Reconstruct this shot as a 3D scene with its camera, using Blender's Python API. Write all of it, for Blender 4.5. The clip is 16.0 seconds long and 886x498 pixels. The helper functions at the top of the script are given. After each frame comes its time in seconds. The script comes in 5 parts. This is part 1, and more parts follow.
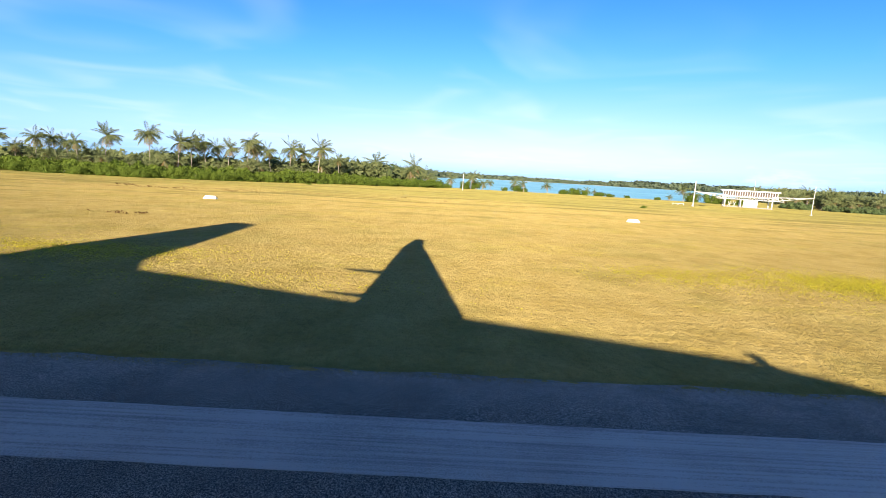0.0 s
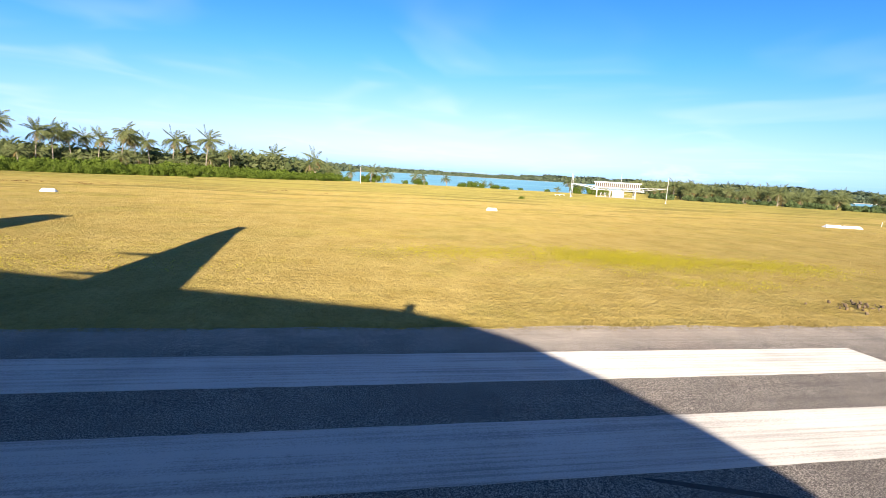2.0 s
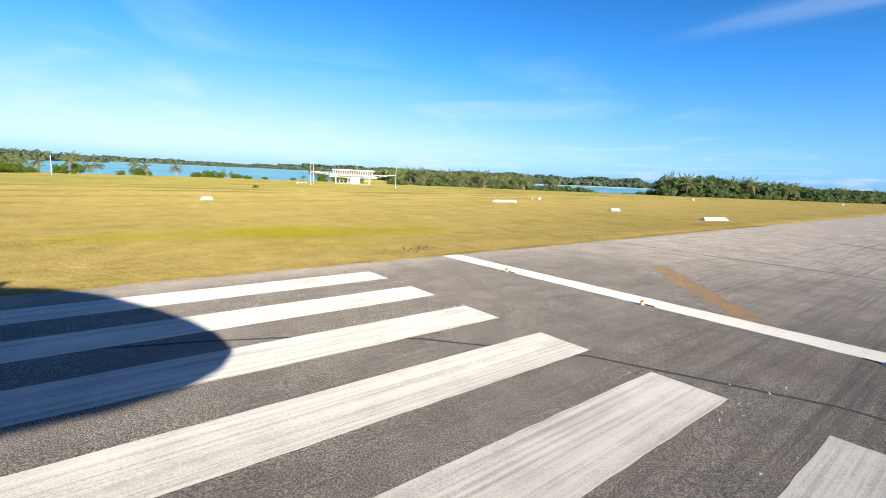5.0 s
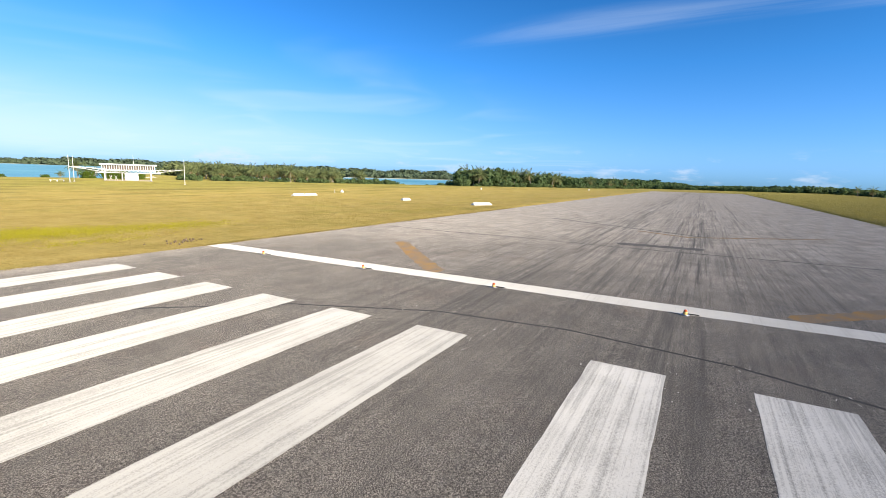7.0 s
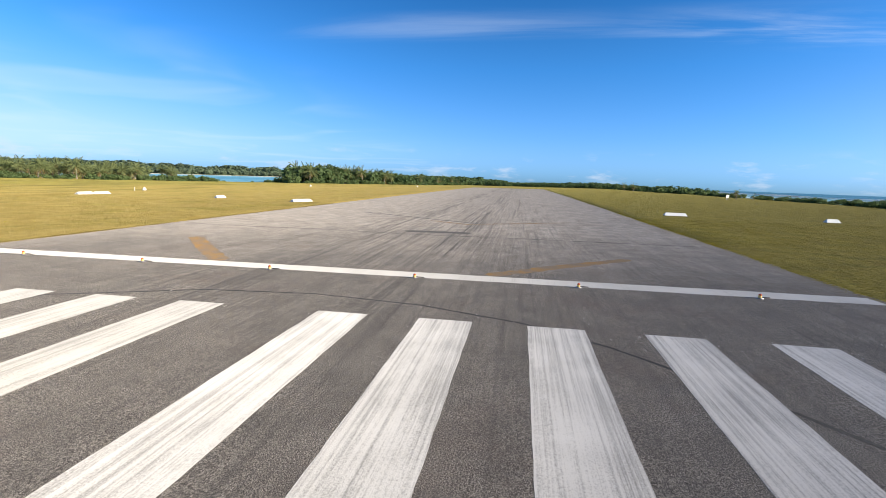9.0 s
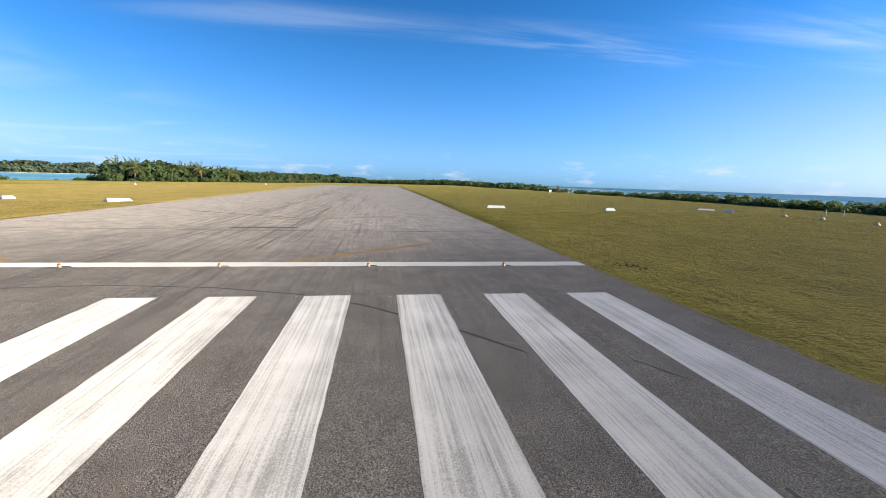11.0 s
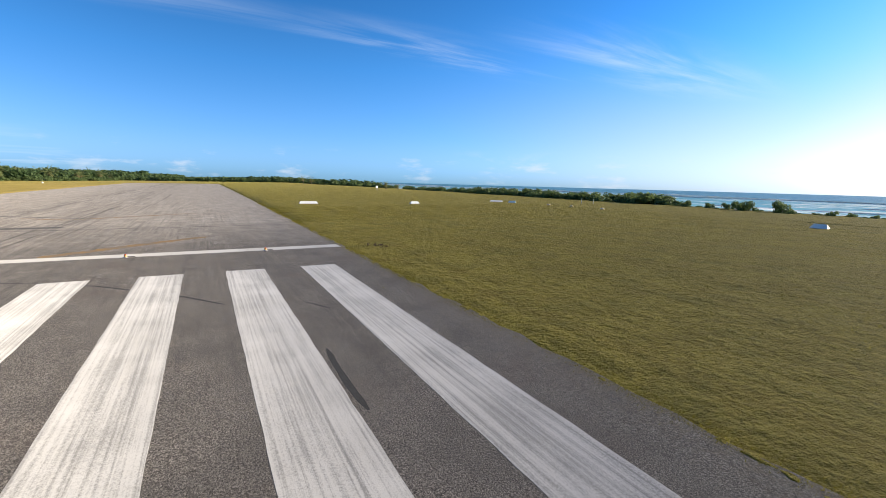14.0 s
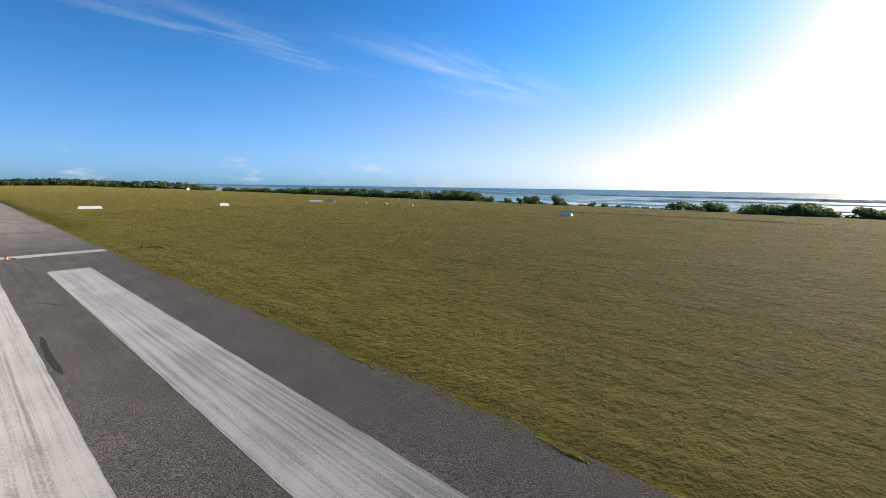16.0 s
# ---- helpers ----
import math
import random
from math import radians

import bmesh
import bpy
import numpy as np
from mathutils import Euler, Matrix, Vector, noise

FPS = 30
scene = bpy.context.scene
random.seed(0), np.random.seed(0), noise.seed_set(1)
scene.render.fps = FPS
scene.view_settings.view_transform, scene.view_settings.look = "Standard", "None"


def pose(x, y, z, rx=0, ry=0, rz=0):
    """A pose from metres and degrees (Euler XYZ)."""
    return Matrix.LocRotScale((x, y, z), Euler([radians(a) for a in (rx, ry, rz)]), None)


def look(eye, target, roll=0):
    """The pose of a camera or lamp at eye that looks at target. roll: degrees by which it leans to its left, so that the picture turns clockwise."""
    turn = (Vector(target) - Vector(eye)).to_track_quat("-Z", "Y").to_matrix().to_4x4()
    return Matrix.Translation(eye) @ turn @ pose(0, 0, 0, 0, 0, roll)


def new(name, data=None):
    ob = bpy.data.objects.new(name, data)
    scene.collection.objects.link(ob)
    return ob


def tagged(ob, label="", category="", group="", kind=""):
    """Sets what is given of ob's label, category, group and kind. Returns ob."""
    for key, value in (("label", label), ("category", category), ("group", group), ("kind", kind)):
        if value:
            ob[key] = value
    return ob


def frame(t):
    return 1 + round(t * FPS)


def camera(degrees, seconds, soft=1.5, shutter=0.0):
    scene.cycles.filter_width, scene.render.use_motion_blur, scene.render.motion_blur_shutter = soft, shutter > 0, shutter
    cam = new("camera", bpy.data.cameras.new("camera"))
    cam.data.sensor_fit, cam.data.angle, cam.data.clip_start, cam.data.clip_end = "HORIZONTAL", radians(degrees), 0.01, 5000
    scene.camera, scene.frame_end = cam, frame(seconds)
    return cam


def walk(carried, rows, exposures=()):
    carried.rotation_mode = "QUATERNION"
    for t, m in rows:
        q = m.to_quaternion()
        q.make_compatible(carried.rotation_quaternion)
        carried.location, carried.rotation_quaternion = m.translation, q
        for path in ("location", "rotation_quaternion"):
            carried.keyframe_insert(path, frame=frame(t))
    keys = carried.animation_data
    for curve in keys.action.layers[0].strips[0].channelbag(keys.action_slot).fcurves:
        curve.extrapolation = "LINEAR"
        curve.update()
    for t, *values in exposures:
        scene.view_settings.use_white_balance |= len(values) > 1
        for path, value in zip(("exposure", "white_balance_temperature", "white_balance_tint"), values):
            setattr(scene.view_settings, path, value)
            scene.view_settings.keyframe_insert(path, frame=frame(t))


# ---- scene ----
# ---------------------------------------------------------------- camera
cam = camera(87.6, 16.0, soft=0.8)
# the runway's plane falls gently to the lagoon side: TILT lays it into the level world
TILT = pose(0, 0, 0, -0.732, -0.1123, 0)
ROWS = [
    (0, -21.788, 12.390, 4.399, 0.09, -8.41, -3.18),
    (0.5, -19.678, 11.924, 4.399, -1.98, -8.59, -3.22),
    (1, -17.691, 11.268, 4.399, -3.91, -8.63, -3.15),
    (1.5, -16.019, 10.396, 4.399, -6.10, -8.64, -3.12),
    (2, -14.596, 9.352, 4.399, -9.86, -8.57, -3.08),
    (2.5, -13.457, 8.234, 4.399, -15.31, -8.56, -3.06),
    (3, -12.359, 7.096, 4.399, -20.19, -8.65, -2.85),
    (5.5, -10.580, 0.318, 4.399, -44.03, -8.61, -1.91),
    (6, -10.742, -1.100, 4.399, -50.11, -8.72, -1.65),
    (6.5, -10.982, -2.447, 4.399, -55.53, -8.75, -1.46),
    (7, -11.390, -3.752, 4.399, -60.75, -8.69, -1.30),
    (7.5, -11.850, -4.988, 4.399, -65.73, -8.71, -1.26),
    (8, -12.432, -6.104, 4.399, -70.74, -8.69, -1.28),
    (8.5, -13.164, -7.147, 4.399, -75.70, -8.69, -1.29),
    (9, -13.925, -8.097, 4.399, -80.49, -8.57, -1.40),
    (9.5, -14.762, -9.007, 4.399, -85.08, -8.50, -1.36),
    (12, -19.148, -12.557, 4.399, -104.25, -8.51, -1.24),
    (12.5, -20.151, -13.159, 4.399, -106.93, -8.52, -1.21),
    (13, -21.167, -13.690, 4.399, -110.00, -8.56, -1.13),
    (13.5, -22.361, -14.187, 4.399, -113.32, -8.51, -1.03),
    (14, -23.386, -14.619, 4.400, -117.13, -8.51, -0.99),
    (14.5, -24.520, -14.965, 4.400, -122.25, -8.45, -0.79),
    (15, -25.830, -15.338, 4.400, -125.58, -8.37, -0.69),
    (15.5, -27.234, -15.632, 4.400, -130.01, -8.36, -0.53),
    (16, -28.504, -15.809, 4.400, -136.91, -8.28, -0.41),
]
EXPOSURES = [(0.0, 1.47, 6550, 16), (3.0, 1.4, 6400, 14), (5.5, 1.2, 6150, 9), (7.5, 1.15, 6200, 10), (9.0, 1.12, 6250, 10), (12.5, 1.22, 6450, 10), (14.0, 1.19, 6550, 10), (16.0, 0.99, 6700, 11)]
walk(cam, [(t, TILT @ pose(x, y, z, 90 + pitch, roll, yaw)) for t, x, y, z, yaw, pitch, roll in ROWS], EXPOSURES)

# ---------------------------------------------------------------- light
SUN_AZ, SUN_EL = -100.0, 19.6          # degrees: azimuth from +x, elevation
sun_way = Vector((math.cos(radians(SUN_AZ)) * math.cos(radians(SUN_EL)), math.sin(radians(SUN_AZ)) * math.cos(radians(SUN_EL)), math.sin(radians(SUN_EL))))
lamp = bpy.data.lights.new("sun", "SUN")
lamp.energy, lamp.angle, lamp.color = 5.0, radians(0.53), (1.0, 0.88, 0.68)
sun = new("sun", lamp)
sun.matrix_world = look(sun_way * 500, (0, 0, 0))


def node(tree, kind, at=(0, 0), **values):
    n = tree.nodes.new(kind)
    for key, value in values.items():
        n.inputs[key.replace("_", " ")].default_value = value
    return n


def make_world():
    world = bpy.data.worlds.new("sky")
    scene.world = world
    world.use_nodes = True
    t = world.node_tree
    t.nodes.clear()
    link = t.links.new
    out = t.nodes.new("ShaderNodeOutputWorld")
    back = t.nodes.new("ShaderNodeBackground")
    back.inputs["Strength"].default_value = 0.062
    sky = t.nodes.new("ShaderNodeTexSky")
    sky.sky_type = "NISHITA"
    sky.sun_disc = False
    sky.sun_elevation = radians(SUN_EL)
    sky.sun_rotation = radians(90.0 - SUN_AZ)
    sky.altitude, sky.air_density, sky.dust_density, sky.ozone_density = 0.0, 1.0, 0.6, 4.0
    # thin high cloud: a plane projection of the sky's direction, drawn out along one way
    co = t.nodes.new("ShaderNodeTexCoord")
    sep = t.nodes.new("ShaderNodeSeparateXYZ")
    link(co.outputs["Generated"], sep.inputs[0])
    up = t.nodes.new("ShaderNodeMath"); up.operation = "MAXIMUM"; up.inputs[1].default_value = 0.0
    link(sep.outputs["Z"], up.inputs[0])
    up2 = t.nodes.new("ShaderNodeMath"); up2.operation = "ADD"; up2.inputs[1].default_value = 0.06
    link(up.outputs[0], up2.inputs[0])
    div = t.nodes.new("ShaderNodeVectorMath"); div.operation = "DIVIDE"
    comb = t.nodes.new("ShaderNodeCombineXYZ")
    link(up2.outputs[0], comb.inputs[0]); link(up2.outputs[0], comb.inputs[1]); comb.inputs[2].default_value = 1.0
    link(co.outputs["Generated"], div.inputs[0]); link(comb.outputs[0], div.inputs[1])
    mp = t.nodes.new("ShaderNodeMapping")
    mp.inputs["Rotation"].default_value = (0, 0, radians(-8))
    mp.inputs["Scale"].default_value = (2.4, 0.42, 0.0)
    link(div.outputs[0], mp.inputs[0])
    wisps = t.nodes.new("ShaderNodeTexNoise")
    wisps.inputs["Scale"].default_value, wisps.inputs["Detail"].default_value, wisps.inputs["Roughness"].default_value, wisps.inputs["Distortion"].default_value = 1.0, 7.0, 0.6, 0.9
    link(mp.outputs[0], wisps.inputs["Vector"])
    # where the high cloud drifts: centre and half width on the cloud plane, thickness
    cover = None
    for cx, cy, hx, hy, thick in ((2.72, -1.35, 0.42, 1.4, 0.32), (2.2, -2.7, 0.6, 1.5, 0.4), (2.66, 0.35, 0.28, 1.5, 0.2), (-4.0, 1.5, 2.5, 2.0, 0.6), (-1.5, -3.5, 2.2, 1.6, 0.6)):
        sub = t.nodes.new("ShaderNodeVectorMath"); sub.operation = "SUBTRACT"; sub.inputs[1].default_value = (cx, cy, 0)
        link(div.outputs[0], sub.inputs[0])
        scl = t.nodes.new("ShaderNodeVectorMath"); scl.operation = "MULTIPLY"; scl.inputs[1].default_value = (1 / hx, 1 / hy, 0)
        link(sub.outputs[0], scl.inputs[0])
        far = t.nodes.new("ShaderNodeVectorMath"); far.operation = "LENGTH"
        link(scl.outputs[0], far.inputs[0])
        fade = t.nodes.new("ShaderNodeMapRange"); fade.interpolation_type = "SMOOTHSTEP"
        fade.inputs["From Min"].default_value, fade.inputs["From Max"].default_value = 1.0, 0.1
        fade.inputs["To Max"].default_value = thick
        link(far.outputs["Value"], fade.inputs["Value"])
        if cover is None:
            cover = fade.outputs[0]
        else:
            most = t.nodes.new("ShaderNodeMath"); most.operation = "MAXIMUM"
            link(cover, most.inputs[0]); link(fade.outputs[0], most.inputs[1])
            cover = most.outputs[0]
    veil = t.nodes.new("ShaderNodeMapRange"); veil.interpolation_type = "SMOOTHSTEP"
    veil.inputs["From Min"].default_value, veil.inputs["From Max"].default_value = 0.40, 0.78
    link(wisps.outputs["Fac"], veil.inputs["Value"])
    thick = t.nodes.new("ShaderNodeMath"); thick.operation = "MULTIPLY"
    link(veil.outputs[0], thick.inputs[0]); link(cover, thick.inputs[1])
    # a soft broad veil over the lagoon
    mp2 = t.nodes.new("ShaderNodeMapping")
    mp2.inputs["Rotation"].default_value = (0, 0, radians(24))
    mp2.inputs["Scale"].default_value = (0.75, 0.62, 0.0)
    link(div.outputs[0], mp2.inputs[0])
    soft = t.nodes.new("ShaderNodeTexNoise")
    soft.inputs["Scale"].default_value, soft.inputs["Detail"].default_value, soft.inputs["Roughness"].default_value, soft.inputs["Distortion"].default_value = 1.0, 2.5, 0.45, 1.1
    link(mp2.outputs[0], soft.inputs["Vector"])
    veil2 = t.nodes.new("ShaderNodeMapRange"); veil2.interpolation_type = "SMOOTHSTEP"
    veil2.inputs["From Min"].default_value, veil2.inputs["From Max"].default_value, veil2.inputs["To Max"].default_value = 0.44, 0.82, 0.20
    link(soft.outputs["Fac"], veil2.inputs["Value"])
    sep2 = t.nodes.new("ShaderNodeSeparateXYZ")
    link(div.outputs[0], sep2.inputs[0])
    beyond = t.nodes.new("ShaderNodeMapRange"); beyond.interpolation_type = "SMOOTHSTEP"
    beyond.inputs["From Min"].default_value, beyond.inputs["From Max"].default_value = 1.4, 2.6
    link(sep2.outputs["Y"], beyond.inputs["Value"])
    veil3 = t.nodes.new("ShaderNodeMath"); veil3.operation = "MULTIPLY"
    link(veil2.outputs[0], veil3.inputs[0]); link(beyond.outputs[0], veil3.inputs[1])
    ramp = t.nodes.new("ShaderNodeMath"); ramp.operation = "MAXIMUM"
    link(thick.outputs[0], ramp.inputs[0]); link(veil3.outputs[0], ramp.inputs[1])
    mix = t.nodes.new("ShaderNodeMix"); mix.data_type = "RGBA"
    link(ramp.outputs[0], mix.inputs["Factor"])
    # the sky's own brightness, coloured from haze at the horizon to deep blue overhead
    bw = t.nodes.new("ShaderNodeRGBToBW")
    link(sky.outputs[0], bw.inputs[0])
    tint = t.nodes.new("ShaderNodeValToRGB")
    stops = ((0.0, (0.146, 0.285, 0.415)), (0.09, (0.098, 0.272, 0.56)), (0.22, (0.058, 0.266, 0.68)), (0.42, (0.032, 0.222, 0.69)), (1.0, (0.008, 0.088, 0.37)))
    while len(tint.color_ramp.elements) < len(stops):
        tint.color_ramp.elements.new(0.5)
    for e, (pos, col) in zip(tint.color_ramp.elements, stops):
        e.position, e.color = pos, (*col, 1)
    link(up.outputs[0], tint.inputs[0])
    cool = t.nodes.new("ShaderNodeMix"); cool.data_type = "RGBA"; cool.blend_type = "MULTIPLY"
    cool.inputs["Factor"].default_value = 1.0
    link(tint.outputs[0], cool.inputs["A"])
    bright = t.nodes.new("ShaderNodeMath"); bright.operation = "MULTIPLY"; bright.inputs[1].default_value = 3.9
    # clear air scatters least at right angles to the sun
    dot = t.nodes.new("ShaderNodeVectorMath"); dot.operation = "DOT_PRODUCT"; dot.inputs[1].default_value = tuple(sun_way)
    link(co.outputs["Generated"], dot.inputs[0])
    side = t.nodes.new("ShaderNodeMath"); side.operation = "POWER"; side.inputs[1].default_value = 2.0
    bend = t.nodes.new("ShaderNodeMath"); bend.operation = "ADD"; bend.inputs[1].default_value = 0.14
    link(dot.outputs["Value"], bend.inputs[0])
    link(bend.outputs[0], side.inputs[0])
    square = t.nodes.new("ShaderNodeMath"); square.operation = "SUBTRACT"; square.inputs[0].default_value = 1.0
    link(side.outputs[0], square.inputs[1])
    deep = t.nodes.new("ShaderNodeMath"); deep.operation = "MULTIPLY"
    link(square.outputs[0], deep.inputs[0]); link(up.outputs[0], deep.inputs[1])
    thin = t.nodes.new("ShaderNodeMath"); thin.operation = "MULTIPLY_ADD"; thin.inputs[1].default_value = -0.76; thin.inputs[2].default_value = 1.10
    link(deep.outputs[0], thin.inputs[0])
    lit = t.nodes.new("ShaderNodeMath"); lit.operation = "MULTIPLY"
    link(bw.outputs[0], lit.inputs[0]); link(thin.outputs[0], lit.inputs[1])
    link(lit.outputs[0], bright.inputs[0])
    link(bright.outputs[0], cool.inputs["B"])
    # the glare round the sun is white
    glare = t.nodes.new("ShaderNodeMapRange"); glare.interpolation_type = "SMOOTHSTEP"
    glare.inputs["From Min"].default_value, glare.inputs["From Max"].default_value = 2.6, 9.5
    link(bw.outputs[0], glare.inputs["Value"])
    pale = t.nodes.new("ShaderNodeMix"); pale.data_type = "RGBA"
    # towards the sun the low air turns pale
    sunward = t.nodes.new("ShaderNodeMapRange"); sunward.interpolation_type = "SMOOTHSTEP"
    sunward.inputs["From Min"].default_value, sunward.inputs["From Max"].default_value, sunward.inputs["To Max"].default_value = 0.15, 0.95, 0.85
    link(dot.outputs["Value"], sunward.inputs["Value"])
    lowair = t.nodes.new("ShaderNodeMapRange"); lowair.interpolation_type = "SMOOTHSTEP"
    lowair.inputs["From Min"].default_value, lowair.inputs["From Max"].default_value = 0.32, 0.0
    link(up.outputs[0], lowair.inputs["Value"])
    haze = t.nodes.new("ShaderNodeMath"); haze.operation = "MULTIPLY"
    link(sunward.outputs[0], haze.inputs[0]); link(lowair.outputs[0], haze.inputs[1])
    paler = t.nodes.new("ShaderNodeMath"); paler.operation = "MAXIMUM"
    link(glare.outputs[0], paler.inputs[0]); link(haze.outputs[0], paler.inputs[1])
    link(paler.outputs[0], pale.inputs["Factor"])
    link(cool.outputs["Result"], pale.inputs["A"])
    link(bw.outputs[0], pale.inputs["B"])
    link(pale.outputs["Result"], mix.inputs["A"])
    mix.inputs["B"].default_value = (7.0, 7.6, 8.2, 1)
    # small fair-weather clouds low over the sea
    low = t.nodes.new("ShaderNodeMapping")
    low.inputs["Scale"].default_value = (9.0, 9.0, 34.0)
    link(co.outputs["Generated"], low.inputs[0])
    puffs = t.nodes.new("ShaderNodeTexNoise")
    puffs.inputs["Scale"].default_value, puffs.inputs["Detail"].default_value, puffs.inputs["Roughness"].default_value = 1.0, 5.0, 0.6
    link(low.outputs[0], puffs.inputs["Vector"])
    puff = t.nodes.new("ShaderNodeMapRange"); puff.interpolation_type = "SMOOTHSTEP"
    puff.inputs["From Min"].default_value, puff.inputs["From Max"].default_value = 0.54, 0.74
    link(puffs.outputs["Fac"], puff.inputs["Value"])
    belt = t.nodes.new("ShaderNodeMapRange"); belt.interpolation_type = "SMOOTHSTEP"
    belt.inputs["From Min"].default_value, belt.inputs["From Max"].default_value = 0.075, 0.03
    belt.inputs["To Max"].default_value = 0.55
    link(up.outputs[0], belt.inputs["Value"])
    few = t.nodes.new("ShaderNodeMath"); few.operation = "MULTIPLY"
    link(puff.outputs[0], few.inputs[0]); link(belt.outputs[0], few.inputs[1])
    last = t.nodes.new("ShaderNodeMix"); last.data_type = "RGBA"
    link(few.outputs[0], last.inputs["Factor"])
    link(mix.outputs["Result"], last.inputs["A"])
    last.inputs["B"].default_value = (6.0, 6.4, 7.2, 1)
    link(last.outputs["Result"], back.inputs["Color"])
    link(back.outputs[0], out.inputs[0])


make_world()

# ---------------------------------------------------------------- materials


class Shader:
    """A node material, put together step by step; everything is at real-world size."""

    def __init__(self, name, rough=0.8, metal=0.0, spec=0.5):
        self.mat = bpy.data.materials.new(name)
        self.mat.use_nodes = True
        self.tree = self.mat.node_tree
        self.bsdf = self.tree.nodes["Principled BSDF"]
        self.bsdf.inputs["Roughness"].default_value = rough
        self.bsdf.inputs["Metallic"].default_value = metal
        self.bsdf.inputs["Specular IOR Level"].default_value = spec
        self.bsdf.inputs["Diffuse Roughness"].default_value = 1.0 if rough > 0.7 else 0.2
        self.geo = self.tree.nodes.new("ShaderNodeNewGeometry")
        self.obj = self.tree.nodes.new("ShaderNodeObjectInfo")

    def link(self, a, b):
        self.tree.links.new(a, b)

    def noise(self, scale, detail=4.0, rough=0.55, stretch=(1, 1, 1), turn=0.0, distort=0.0, move=(0, 0, 0)):
        mp = self.tree.nodes.new("ShaderNodeMapping")
        mp.inputs["Scale"].default_value = stretch
        mp.inputs["Rotation"].default_value = (0, 0, radians(turn))
        mp.inputs["Location"].default_value = move
        self.link(self.geo.outputs["Position"], mp.inputs[0])
        n = self.tree.nodes.new("ShaderNodeTexNoise")
        n.inputs["Scale"].default_value, n.inputs["Detail"].default_value = scale, detail
        n.inputs["Roughness"].default_value, n.inputs["Distortion"].default_value = rough, distort
        self.link(mp.outputs[0], n.inputs["Vector"])
        return n.outputs["Fac"]

    def cells(self, scale, stretch=(1, 1, 1)):
        mp = self.tree.nodes.new("ShaderNodeMapping")
        mp.inputs["Scale"].default_value = stretch
        self.link(self.geo.outputs["Position"], mp.inputs[0])
        n = self.tree.nodes.new("ShaderNodeTexVoronoi")
        n.inputs["Scale"].default_value = scale
        self.link(mp.outputs[0], n.inputs["Vector"])
        return n.outputs["Distance"], n.outputs["Color"]

    def ramp(self, fac, stops):
        r = self.tree.nodes.new("ShaderNodeValToRGB")
        while len(r.color_ramp.elements) < len(stops):
            r.color_ramp.elements.new(0.5)
        for e, (pos, col) in zip(r.color_ramp.elements, stops):
            e.position = pos
            e.color = (*col, 1) if not isinstance(col, (int, float)) else (col, col, col, 1)
        self.link(fac, r.inputs[0])
        return r.outputs["Color"]

    def mix(self, fac, a, b, how="MIX"):
        m = self.tree.nodes.new("ShaderNodeMix")
        m.data_type, m.blend_type = "RGBA", how
        for value, key in ((fac, "Factor"), (a, "A"), (b, "B")):
            if isinstance(value, (int, float)):
                m.inputs[key].default_value = value if key == "Factor" else (value, value, value, 1)
            elif isinstance(value, tuple):
                m.inputs[key].default_value = (*value, 1)
            else:
                self.link(value, m.inputs[key])
        return m.outputs["Result"]

    def math(self, how, a, b):
        m = self.tree.nodes.new("ShaderNodeMath")
        m.operation = how
        for value, key in ((a, 0), (b, 1)):
            if isinstance(value, (int, float)):
                m.inputs[key].default_value = value
            else:
                self.link(value, m.inputs[key])
        return m.outputs[0]

    def axis(self, name):
        s = self.tree.nodes.new("ShaderNodeSeparateXYZ")
        self.link(self.geo.outputs["Position"], s.inputs[0])
        return s.outputs[name]

    def span(self, value, low, high):
        m = self.tree.nodes.new("ShaderNodeMapRange")
        m.inputs["From Min"].default_value, m.inputs["From Max"].default_value = low, high
        self.link(value, m.inputs["Value"])
        return m.outputs[0]

    def colour(self, socket):
        if isinstance(socket, tuple):
            self.bsdf.inputs["Base Color"].default_value = (*socket, 1)
        else:
            self.link(socket, self.bsdf.inputs["Base Color"])
        return self

    def rough(self, socket):
        self.link(socket, self.bsdf.inputs["Roughness"])
        return self

    def bump(self, height, strength=0.4, distance=0.01):
        b = self.tree.nodes.new("ShaderNodeBump")
        b.inputs["Strength"].default_value, b.inputs["Distance"].default_value = strength, distance
        self.link(height, b.inputs["Height"])
        self.link(b.outputs[0], self.bsdf.inputs["Normal"])
        return self


